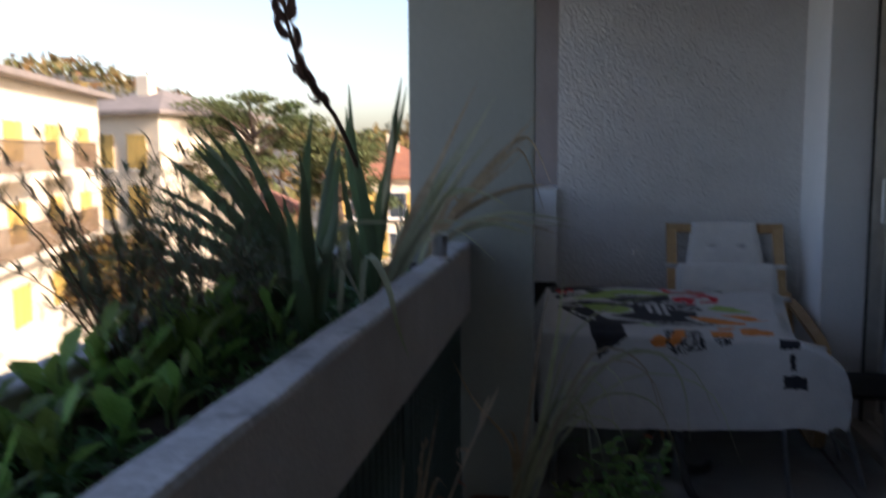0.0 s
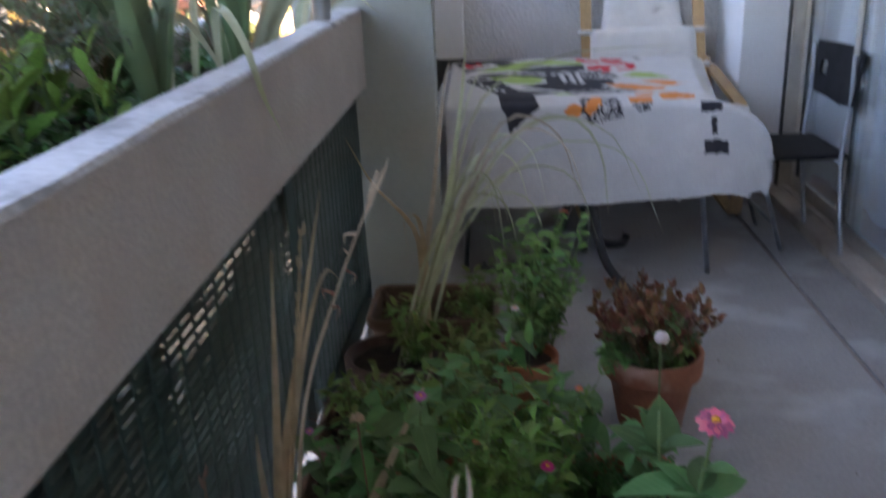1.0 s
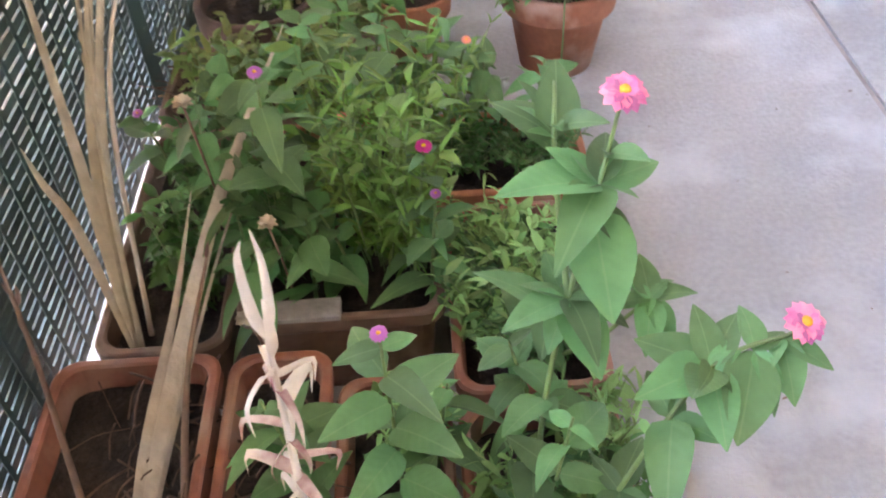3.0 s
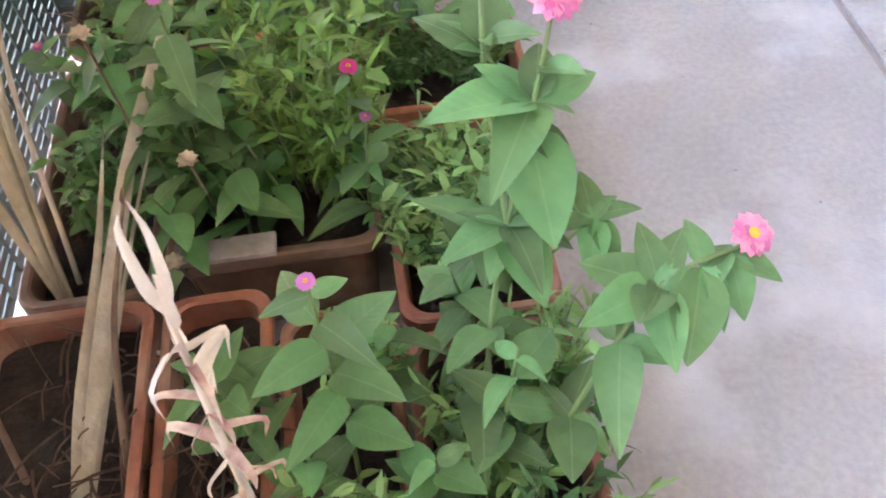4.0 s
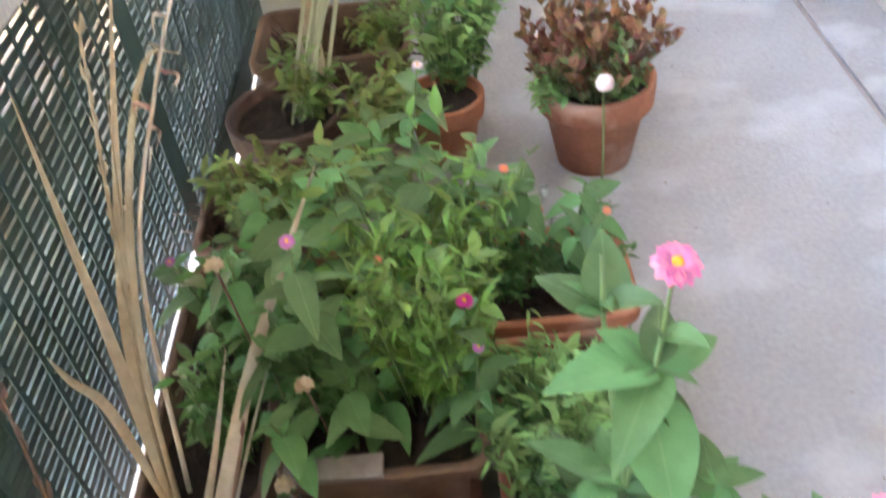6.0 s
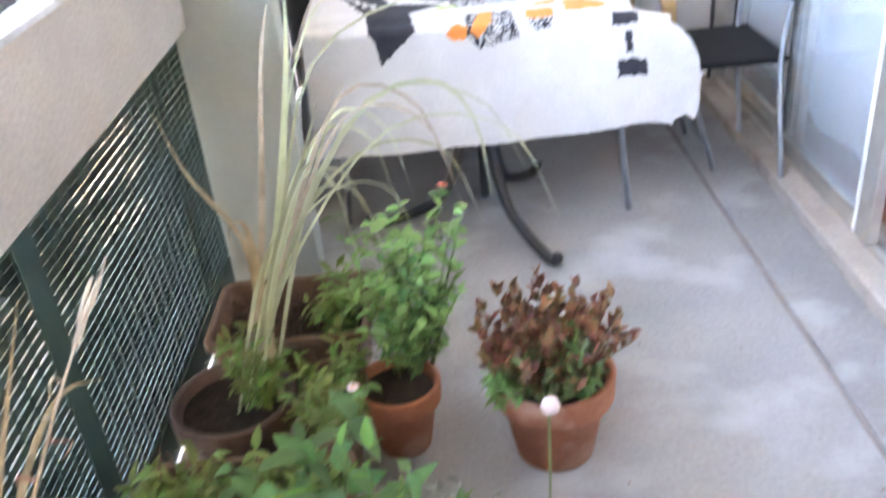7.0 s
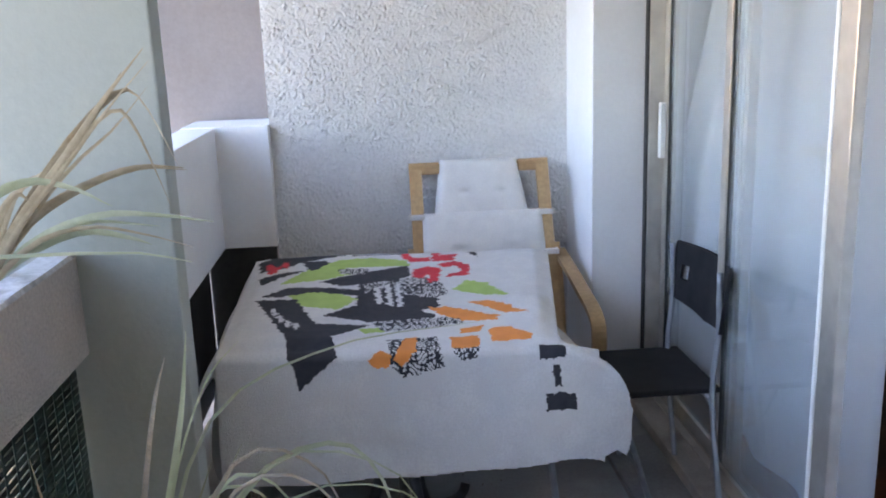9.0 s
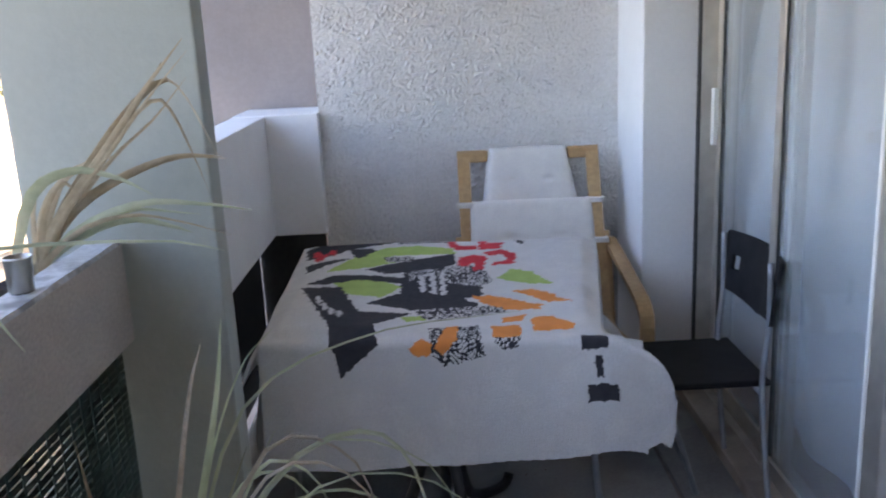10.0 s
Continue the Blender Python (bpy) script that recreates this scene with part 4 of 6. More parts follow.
for a, b in zip(rows, rows[1:]):
    for k in range(128):
        if len(a) == 1:
            gb.faces.new((a[0], b[k], b[(k + 1) % 128]))
        else:
            gb.faces.new((a[k], b[k], b[(k + 1) % 128], a[(k + 1) % 128]))
solid("ground", gb, M_GROUND, "pale gravelly ground rising to low autumn hills", "ground", kind="structure", smooth=True)

# unseen own-building mass below and beside, added to carry the balcony and block sun
solid("own_facade", box(0.35, 6.4, YB - 6, 7.5, ZG, -0.26), M_GREYWALL, "plastered lower storeys of the own building", "building", kind="structure")
solid("own_upper", box(0.0, 12.0, YB - 6, 13.5, ZC + 0.31, ZC + 6.5), M_GREYWALL, "unseen upper storeys of the own building, added to block the sun", "building", kind="structure")
solid("own_wing", box(2.3, 12.0, 7.51, 13.5, ZG, ZC + 0.3), M_GREYWALL, "unseen wing of the own building, added to block the sun", "building", kind="structure")
solid("own_back_wing", box(-0.5, 12.0, YB - 6, YB - 0.21, -0.25, ZC + 0.3), M_GREYWALL, "unseen back wing of the own building, added to block the sun", "building", kind="structure")

def window(parent, s, z, w, h, shutters=True, shut=0.0):
    """A window with frame, pane, sill and shutters on a facade in the plane y = 0 looking to -y."""
    f = part("window", box(s - w / 2, s + w / 2, -0.03, 0.02, z, z + h), M_ALUW, parent)
    part("pane", box(s - w / 2 + 0.08, s + w / 2 - 0.08, -0.045, -0.031, z + 0.08, z + h - 0.08), M_DARKGLASS, f)
    part("sill", box(s - w / 2 - 0.1, s + w / 2 + 0.1, -0.16, -0.002, z - 0.1, z - 0.002), M_ALUW, f)
    if shutters:
        for k in (-1, 1):
            c = s + k * (w / 2 * (1.5 - shut) + 0.02)
            part("shutter", box(c - w / 4, c + w / 4, -0.10, -0.05, z + 0.02, z + h - 0.02), M_SHUTTER, f)

def house(m, length, depth, z0, eave, ridge, wall, roof, label, rows_z, cols, balcony=None, over=0.7, shut=0.0, ww=1.3, wh=1.9):
    h = thing("house", label, "house", m)
    part("wall", box(0, length, 0, depth, z0, eave), wall, h)
    bm = bmesh.new()
    o = over
    lo = [bm.verts.new(p) for p in ((-o, -o, eave - 0.02), (length + o, -o, eave - 0.02), (length + o, depth + o, eave - 0.02), (-o, depth + o, eave - 0.02))]
    up = [bm.verts.new((p.co.x, p.co.y, p.co.z + 0.22)) for p in lo]
    inset = min(depth / 2, length / 2 - 0.5)
    rd = [bm.verts.new((inset, depth / 2, ridge)), bm.verts.new((length - inset, depth / 2, ridge))]
    bm.faces.new(lo[::-1])
    for k in range(4):
        bm.faces.new((lo[k], lo[(k + 1) % 4], up[(k + 1) % 4], up[k]))
    bm.faces.new((up[0], up[1], rd[1], rd[0]))
    bm.faces.new((up[1], up[2], rd[1]))
    bm.faces.new((up[2], up[3], rd[0], rd[1]))
    bm.faces.new((up[3], up[0], rd[0]))
    r = part("roof", bm, roof, h)
    part("chimney", box(length * 0.45, length * 0.45 + 0.9, depth * 0.35, depth * 0.35 + 0.7, eave + 0.2, ridge + 0.8, 0.03), wall, r)
    for z in rows_z:
        for s in cols:
            window(h, s, z - wh / 2, ww, wh, True, shut)
    if balcony:
        for z, s0, s1 in balcony:
            b = part("balcony", box(s0, s1, -1.3, -0.02, z - 0.25, z), wall, h)
            for i in range(int((s1 - s0) / 0.16)):
                part("bar", box(s0 + 0.03 + i * 0.16, s0 + 0.06 + i * 0.16, -1.28, -1.25, z, z + 0.95), M_RAIL, b)
            part("handrail", box(s0, s1, -1.30, -1.23, z + 0.95, z + 1.02), M_RAIL, b)
    return h

# long cream house seen along its sunlit front
d = Vector((-0.297, 0.955))
ang = math.degrees(math.atan2(d.y, d.x))
house(pose(-18.6 - d.x * 14, 28.0 - d.y * 14, 0, 0, 0, ang), 27, 11, ZG, 4.1, 5.9, M_STUCCO, M_ROOFG, "cream stucco house with ochre shutters and balconies", (1.95, -0.85, -3.7),
      [1.05 + 4.55 * k for k in range(6)], [(-1.65, 0.5, 21.0), (0.95, 17.6, 21.2), (0.95, 8.0, 15.6)], shut=1.0, ww=1.7, wh=1.45)
house(pose(-29.6, 47.5, 0, 0, 0, -14), 7.8, 9, ZG, 3.6, 5.2, M_STUCCO, M_ROOFG, "pale stucco house with its shaded gable", (1.6, -1.2), [1.6, 4.0, 6.3], shut=1.0)
house(pose(-38, 76, 0, 0, 0, 78), 15, 10, ZG, 3.6, 6.0, M_STUCCO, M_ROOFG, "pale stucco house behind trees", (1.6, -1.4), [2.5, 6.5, 10.5])
house(pose(-17.5, 62, 0, 0, 0, 12), 9, 9, ZG, -0.4, 2.0, M_STUCCO, M_ROOF, "white stucco house with clay tile roof", (-2.3, -5.2), [2.0, 4.8, 7.5])
house(pose(-25, 52, 0, 0, 0, 20), 8, 8, ZG, -2.4, -0.2, M_STUCCO2, M_ROOF, "apricot stucco house with clay tile roof", (-4.3,), [1.8, 4.2, 6.4])
house(pose(-9.0, 70, 0, 0, 0, 5), 10, 9, ZG, 0.5, 2.6, M_STUCCO2, M_ROOF, "apricot stucco house with clay tile roof", (-1.4, -4.3), [2.0, 5.0, 8.0])
house(pose(-30, 22, 0, 0, 0, 100), 9, 8, ZG, -3.4, -1.2, M_STUCCO, M_ROOF, "cream stucco house with clay tile roof", (-5.4,), [2.0, 4.8, 7.2])

CLUMP = leaf_shape(0.7, 0.5, 0.6, 2)
def tree(x, y, top, spread, material, label, flat=0.5, count=1500, seed=1, size=0.55):
    r = random.Random(seed)
    t = thing("tree", label, "tree", pose(x, y, ZG))
    h = top - ZG
    bm = tube(curve([(0, 0, -0.2), (0.15, 0.1, h * 0.4), (-0.1, 0.1, h * 0.75), (0, 0, h * 0.93)], 10), [0.32 - 0.026 * i for i in range(11)], 9)
    lv = Leaves()
    for k in range(34):
        a, z = r.uniform(0, 6.28), h * r.uniform(0.60, 0.93)
        reach = spread * r.uniform(0.45, 1.0) * (1.15 - 0.5 * abs(z / h - 0.72) * 2)
        e = Vector((math.cos(a) * reach, math.sin(a) * reach, z + h * r.uniform(0.0, 0.12)))
        tube(curve([(0, 0, z - h * 0.06), e * 0.5 + Vector((0, 0, z * 0.48)), e], 6), [0.10, 0.085, 0.07, 0.055, 0.04, 0.03, 0.015], 6, bm=bm)
        cr = spread * r.uniform(0.22, 0.52)
        for i in range(count // 9):
            v = Vector((r.gauss(0, 1), r.gauss(0, 1), r.gauss(0, 1))).normalized() * r.random() ** 0.4 * cr
            v.z *= flat
            p = e + v
            w = Vector((r.gauss(0, 1), r.gauss(0, 1), r.gauss(0.2, 0.7)))
            lv.add(CLUMP, aim(p, w, r.uniform(0, 6)), size * 0.45 * r.uniform(0.6, 1.3))
    part("trunk", bm, M_BARK, t, smooth=True)
    ob = link("crown", lv.mesh("crown"), material, t)
    ob["kind"] = "stuff"
    return t
tree(-18.3, 49.5, 4.5, 3.3, M_PINE, "dark umbrella pine with flat layered crown", 0.24, 2000, 3, 0.5)
tree(-23.5, 50, 2.3, 2.6, M_BROADTREE, "broad tree with yellowing crown", 0.6, 1400, 4)
tree(-14.0, 52, 2.4, 2.6, M_PINE, "dark green conifer with loose crown", 0.4, 1500, 5)
tree(-30, 62, 5.0, 3.5, M_BROADTREE, "autumn tree with thin orange crown", 0.8, 1600, 6)
tree(-11.5, 75, 3.6, 3.6, M_BROADTREE, "autumn tree with rusty crown", 0.7, 1600, 8)
tree(-20, 36, -2.2, 2.6, M_BROADTREE, "low garden tree with yellowing crown", 0.8, 1600, 9)
tree(-12.5, 42, -2.5, 2.6, M_PINE, "low dark garden tree", 0.8, 1600, 10)
# distant woods on the hills
lv = Leaves()
r = random.Random(11)
for k in range(16000):
    a, q = r.uniform(-0.1, 0.95), r.uniform(120, 330)
    x, y = -math.sin(a) * q, math.cos(a) * q
    lv.add(CLUMP, aim((x, y, hill(x, y) + r.uniform(0, 3.5)), (r.gauss(0, 1), r.gauss(0, 1), r.gauss(0, 0.8)), r.uniform(0, 6)), r.uniform(0.8, 2.2))
ob = link("distant_woods", lv.mesh("distant_woods"), M_WOODS)
tagged(ob, "rust and green autumn woods on distant hills", "woods", kind="stuff")


# ---------------------------------------------------------------- pots on the balcony floor
def round_box(hx, hy, r, n=5):
    """Outline of a rounded rectangle."""
    return [(sx * (hx - r) + r * math.cos(a0 + math.pi / 2 * k / n), sy * (hy - r) + r * math.sin(a0 + math.pi / 2 * k / n))
            for sx, sy, a0 in ((1, 1, 0), (-1, 1, math.pi / 2), (-1, -1, math.pi), (1, -1, 1.5 * math.pi)) for k in range(n + 1)]
def planter_box(x0, x1, y0, y1, h, material, label, z=0.0, soil=0.05, rz=0.0):
    """A tapering trough with a thick folded rim, raised ribs and soil inside."""
    hx, hy = (x1 - x0) / 2, (y1 - y0) / 2
    t = thing("planter_box", label, "planter", pose((x0 + x1) / 2, (y0 + y1) / 2, z, 0, 0, rz), group="planter boxes on the balcony floor")
    bm = bmesh.new()
    rings = []
    for ins, zz, r in ((0.030, 0.0, 0.03), (0.016, h - 0.035, 0.035), (0.004, h - 0.034, 0.04), (0.0, h - 0.028, 0.04), (0.0, h - 0.004, 0.04), (0.004, h, 0.04), (0.014, h, 0.035), (0.018, h - 0.004, 0.035), (0.020, h - 0.03, 0.035), (0.032, 0.02, 0.028)):
        rings.append([bm.verts.new((x, y, zz)) for x, y in round_box(hx - ins, hy - ins, r)])
    n = len(rings[0])
    for a, b in zip(rings, rings[1:]):
        for k in range(n):
            bm.faces.new((a[k], a[(k + 1) % n], b[(k + 1) % n], b[k]))
    bm.faces.new(rings[0][::-1])
    bm.faces.new(rings[-1])
    part("box", bm, material, t, smooth=False)
    sbm = bmesh.new()
    nx, ny = 14, 14
    for j in range(ny + 1):
        for i in range(nx + 1):
            x, y = (i / nx * 2 - 1) * (hx - 0.0225), (j / ny * 2 - 1) * (hy - 0.0225)
            sbm.verts.new((x, y, h - soil + 0.012 * noise.noise(Vector((x * 30 + x0 * 9, y * 30, y0)))))
    sbm.verts.ensure_lookup_table()
    for j in range(ny):
        for i in range(nx):
            a = j * (nx + 1) + i
            sbm.faces.new([sbm.verts[q] for q in (a, a + 1, a + nx + 2, a + nx + 1)])
    part("soil", sbm, M_SOIL, t, "dark crumbly soil", smooth=True)
    return t
planter_box(-0.035, 0.235, 2.22, 2.905, 0.22, M_TERRA, "long terracotta plastic planter box with dry soil")
planter_box(0.245, 0.412, 2.10, 2.905, 0.21, M_TERRA, "long terracotta plastic planter box with weeds")
planter_box(0.422, 0.598, 2.12, 2.85, 0.20, M_TERRA, "narrow terracotta plastic planter box with zinnias")
planter_box(0.606, 0.85, 2.10, 2.785, 0.20, M_TERRA, "terracotta plastic planter box with trailing weeds")
planter_box(0.606, 0.86, 2.80, 3.245, 0.20, M_TERRA, "terracotta plastic planter box with small green leaves")
planter_box(0.245, 0.600, 2.955, 3.25, 0.22, M_BROWNBOX, "brown plastic planter box with zinnias")
planter_box(0.235, 0.905, 3.26, 3.53, 0.21, M_TERRA2, "clay planter box with thyme and leafy stems")
planter_box(0.005, 0.23, 2.925, 3.54, 0.20, M_BROWNBOX, "brown plastic planter box beside the screen")
planter_box(0.0, 0.48, 3.56, 3.865, 0.21, M_BROWNBOX, "brown planter box with dry earth and stalks")
planter_box(0.335, 0.485, 3.885, 4.22, 0.20, M_BROWNBOX, "small brown planter box with yellowish weeds")
planter_box(0.05, 0.49, 4.245, 4.57, 0.25, M_BROWNBOX, "brown planter box with matted dry roots", soil=0.09)
for x0, x1, y, label in ((0.262, 0.425, 2.972, "grey weathered wooden lath lying on the brown box rim"), (0.262, 0.40, 3.578, "grey weathered wooden lath lying on the far box rim")):
    solid("wooden_lath", box(x0, x1, y - 0.022, y + 0.022, 0.2215 if y < 3.2 else 0.2115, 0.234 if y < 3.2 else 0.224, 0.003), M_LATH, label, "lath")

def round_pot(x, y, r, h, label, material=M_TERRA2):
    t = thing("flower_pot", label, "flower pot", pose(x, y, 0))
    k = r / 0.125
    pr = [(0.076 * k, 0.0), (0.082 * k, 0.004), (0.108 * k, h * 0.70), (0.110 * k, h * 0.715), (0.124 * k, h * 0.72), (0.126 * k, h * 0.74), (0.128 * k, h * 0.98), (0.125 * k, h), (0.114 * k, h), (0.111 * k, h * 0.97), (0.104 * k, h * 0.8)]
    part("pot", lathe(pr, 36), material, t, smooth=True)
    sbm = lathe([(0.112 * k, h * 0.84), (0.106 * k, h * 0.865), (0.06 * k, h * 0.88), (0.02 * k, h * 0.87)], 24)
    part("soil", sbm, M_SOIL, t, smooth=True)
    return t
round_pot(0.945, 4.035, 0.146, 0.245, "round clay pot with bronzed succulent on the floor")
round_pot(0.168, 4.05, 0.150, 0.235, "round dark brown plastic pot with tall grass", M_DARKPOT)
round_pot(0.565, 4.10, 0.105, 0.20, "round clay pot with leafy flowering plant")
round_pot(0.68, 3.68, 0.09, 0.12, "low clay pot with silvery foliage")

# ---------------------------------------------------------------- plants
def zinnia(base, way, flower, colour, size, label, nodes=6, leaf=0.085, first=0.25, seed=1, small=False, head=True):
    """A bent stem from its soil over way points to the flower, with pairs of broad leaves at its nodes."""
    r = random.Random(seed)
    nodes, leaf = nodes + 1, leaf * 0.9
    b = Vector(base)
    t = thing("zinnia", label, "flower plant", Matrix.Translation(b))
    pts = curve([p - b for p in [b, *[Vector(w) for w in way], Vector(flower)]], 22)
    part("stem", tube(pts, [0.0042 - 0.0001 * i for i in range(23)], 6), M_STEM, t, smooth=True)
    for k in range(nodes):
        u = first + (0.97 - first) * (k / max(1, nodes - 1)) ** 0.85
        i = min(21, int(u * 22))
        p, dd = pts[i], (pts[i + 1] - pts[i]).normalized()
        a0 = k * 1.57 + r.uniform(-0.5, 0.5)
        o = dd.orthogonal().normalized()
        for s in (0, math.pi):
            out = Matrix.Rotation(a0 + s, 3, dd) @ o
            w = out + dd * r.uniform(0.05, 0.6) + Vector((0, 0, r.uniform(-0.35, 0.25)))
            sz = leaf * r.uniform(0.75, 1.2) * (1.0 if k < nodes - 1 else 0.55)
            link("leaf", r.choice(ZINNIA_MESH), None, t, "", aim(p, w, r.uniform(-0.5, 0.5)) @ SCALE(sz))
    if head:
        flower_head(t, pts[-1], (pts[-1] - pts[-3]) + Vector((0, -0.02, 0.03)), colour, size, seed)
    return t
PETAL = leaf_shape(0.62, 0.25, 0.25, 4, 0, 1.5)
def flower_head(t, at, way, colour, size, seed=0):
    r = random.Random(seed)
    lv = Leaves()
    m0 = Matrix.Translation(at) @ Vector(way).to_track_quat("Z", "Y").to_matrix().to_4x4()
    for ring, (n, tilt, k) in enumerate(((13, 0.15, 1.0), (12, 0.42, 0.86), (9, 0.75, 0.62))):
        for i in range(n):
            a = 2 * math.pi * (i + 0.5 * ring) / n + r.uniform(-0.08, 0.08)
            m = m0 @ Matrix.Rotation(a, 4, "Z") @ Matrix.Rotation(tilt + r.uniform(-0.1, 0.1), 4, "X") @ Matrix.Translation((0, size * 0.08, 0))
            lv.add(PETAL, m, size * 0.5 * k)
    f = link("flower", lv.mesh("flower"), colour, t)
    c = lathe([(size * 0.02, 0), (size * 0.13, size * 0.03), (size * 0.15, size * 0.12), (size * 0.10, size * 0.2), (size * 0.02, size * 0.22)], 12)
    part("flower_centre", c, M_YELLOW, f, "yellow florets", True, m0)
    part("calyx", lathe([(size * 0.03, -size * 0.14), (size * 0.12, -size * 0.10), (size * 0.13, 0.0), (size * 0.05, size * 0.01)], 10), M_STEM, f, "", True, m0)

def zinnia_of(base, stems, leaves, flower, colour, size, label, seed=1):
    """A zinnia with given stems and single leaves, each from its node to its tip."""
    r = random.Random(seed)
    b0 = Vector(base)
    t = thing("zinnia", label, "flower plant", Matrix.Translation(b0))
    for s in stems:
        c = curve([Vector(p) - b0 for p in s], 16)
        part("stem", tube(c, [0.0045 - 0.00012 * i for i in range(17)], 6), M_STEM, t, smooth=True)
    for a, e in leaves:
        a, e = Vector(a) - b0, Vector(e) - b0
        link("leaf", r.choice(ZINNIA_MESH[:3]), None, t, "", aim(a, e - a + Vector((0, 0, 0.12 * (e - a).length)), r.uniform(-0.3, 0.3)) @ SCALE((e - a).length * 0.97))
        w = Matrix.Rotation(r.choice((-1, 1)) * r.uniform(0.6, 1.3), 3, "Z") @ (e - a)
        link("leaf", r.choice(ZINNIA_MESH[:3]), None, t, "", aim(a, w + Vector((0, 0, r.uniform(-0.1, 0.6) * w.length)), r.uniform(-0.5, 0.5)) @ SCALE(w.length * r.uniform(0.4, 0.65)))
    if flower:
        flower_head(t, Vector(flower[0]) - b0, Vector(flower[1]), colour, size, seed)
    return t
N1, N2, N3 = (0.80, 2.815, 0.60), (0.755, 2.735, 0.48), (0.72, 2.66, 0.37)
zinnia_of((0.69, 2.56, 0.15), [[(0.69, 2.56, 0.15), N3, N2, N1, (0.838, 2.905, 0.655)], [N2, (0.75, 2.86, 0.60), (0.756, 2.93, 0.68)]],
          [(N1, (0.668, 2.772, 0.65)), (N1, (0.738, 2.690, 0.615)), (N1, (0.885, 2.85, 0.60)), ((0.815, 2.85, 0.62), (0.85, 2.80, 0.655)), (N1, (0.83, 2.91, 0.63)), ((0.755, 2.89, 0.62), (0.675, 2.93, 0.66)), ((0.755, 2.89, 0.62), (0.765, 2.97, 0.69)), ((0.756, 2.90, 0.63), (0.81, 2.86, 0.67)),
           ((0.79, 2.80, 0.575), (0.80, 2.675, 0.49)), (N2, (0.845, 2.72, 0.45)), (N2, (0.665, 2.69, 0.49)), (N2, (0.785, 2.63, 0.44)), (N2, (0.78, 2.64, 0.50)), (N3, (0.655, 2.60, 0.40)), (N3, (0.80, 2.64, 0.34)), ((0.70, 2.61, 0.30), (0.685, 2.50, 0.36)), ((0.70, 2.61, 0.30), (0.76, 2.56, 0.32))],
          ((0.844, 2.916, 0.665), (0.05, -0.30, 1.0)), M_PINK, 0.056, "tall zinnia with large pink flower and broad leaves", 3)
C2 = (0.912, 2.622, 0.465)
zinnia_of((0.74, 2.52, 0.15), [[(0.74, 2.52, 0.15), (0.80, 2.55, 0.32), C2, (1.024, 2.652, 0.487)]],
          [(C2, (0.827, 2.677, 0.46)), (C2, (0.909, 2.70, 0.50)), (C2, (0.955, 2.695, 0.49)), (C2, (0.813, 2.575, 0.485)), (C2, (0.905, 2.525, 0.44)), ((0.965, 2.635, 0.475), (0.925, 2.53, 0.43)), ((0.965, 2.635, 0.475), (0.992, 2.57, 0.44)), ((0.965, 2.635, 0.475), (0.975, 2.71, 0.49)),
           ((1.00, 2.645, 0.482), (1.055, 2.605, 0.465)), ((1.00, 2.645, 0.482), (1.005, 2.575, 0.44)), ((0.865, 2.59, 0.41), (0.822, 2.468, 0.41)), ((0.865, 2.59, 0.41), (0.845, 2.67, 0.42)), (C2, (0.865, 2.555, 0.50)), ((0.80, 2.55, 0.32), (0.78, 2.45, 0.35)), ((0.80, 2.55, 0.32), (0.84, 2.62, 0.34))],
          ((1.029, 2.657, 0.496), (0.2, -0.45, 1.0)), M_PINK, 0.048, "leaning zinnia with pink flower over the floor", 5)
C3 = (0.862, 2.735, 0.47)
zinnia_of((0.74, 2.90, 0.15), [[(0.74, 2.90, 0.15), (0.80, 2.80, 0.30), C3]],
          [(C3, (0.925, 2.745, 0.48)), (C3, (0.845, 2.66, 0.45)), (C3, (0.885, 2.67, 0.44)), (C3, (0.855, 2.79, 0.50)), (C3, (0.81, 2.725, 0.48)), (C3, (0.90, 2.785, 0.47))], None, None, 0, "zinnia side shoot with a star of leaves", 9)
zinnia((0.522, 2.590, 0.150), [(0.527, 2.590, 0.339)], (0.522, 2.607, 0.586), M_MAUVE, 0.019, "zinnia with small mauve flower", 6, 0.10, 0.35, 12)
zinnia((0.542, 3.070, 0.150), [(0.562, 3.070, 0.310)], (0.581, 3.077, 0.475), M_MAGENTA, 0.025, "zinnia with small magenta flower", 4, 0.085, 0.35, 14)
zinnia((0.322, 3.140, 0.150), [(0.332, 3.110, 0.388)], (0.348, 3.069, 0.633), M_MAUVE, 0.021, "zinnia with small mauve flower near the screen", 6, 0.10, 0.3, 16)
zinnia((0.462, 3.510, 0.150), [(0.492, 3.560, 0.349)], (0.532, 3.631, 0.560), M_PALE, 0.020, "zinnia with faded pale flower", 6, 0.095, 0.3, 18)
zinnia((0.632, 4.210, 0.140), [(0.652, 4.290, 0.330)], (0.715, 4.510, 0.528), M_CORAL, 0.032, "zinnia with coral flower in a clay pot", 7, 0.065, 0.25, 20)
zinnia((0.562, 4.210, 0.140), [(0.572, 4.250, 0.291)], (0.592, 4.290, 0.446), M_CORAL, 0.03, "bushy leafy zinnia in a clay pot", 6, 0.065, 0.25, 22, head=False)
zinnia((0.612, 4.150, 0.140), [(0.642, 4.170, 0.272)], (0.672, 4.190, 0.407), M_CORAL, 0.03, "bushy leafy zinnia in a clay pot", 6, 0.065, 0.25, 23, head=False)
zinnia((0.412, 3.190, 0.150), [(0.422, 3.220, 0.291)], (0.442, 3.240, 0.427), M_CORAL, 0.015, "leafy zinnia with orange bud", 6, 0.09, 0.25, 25)
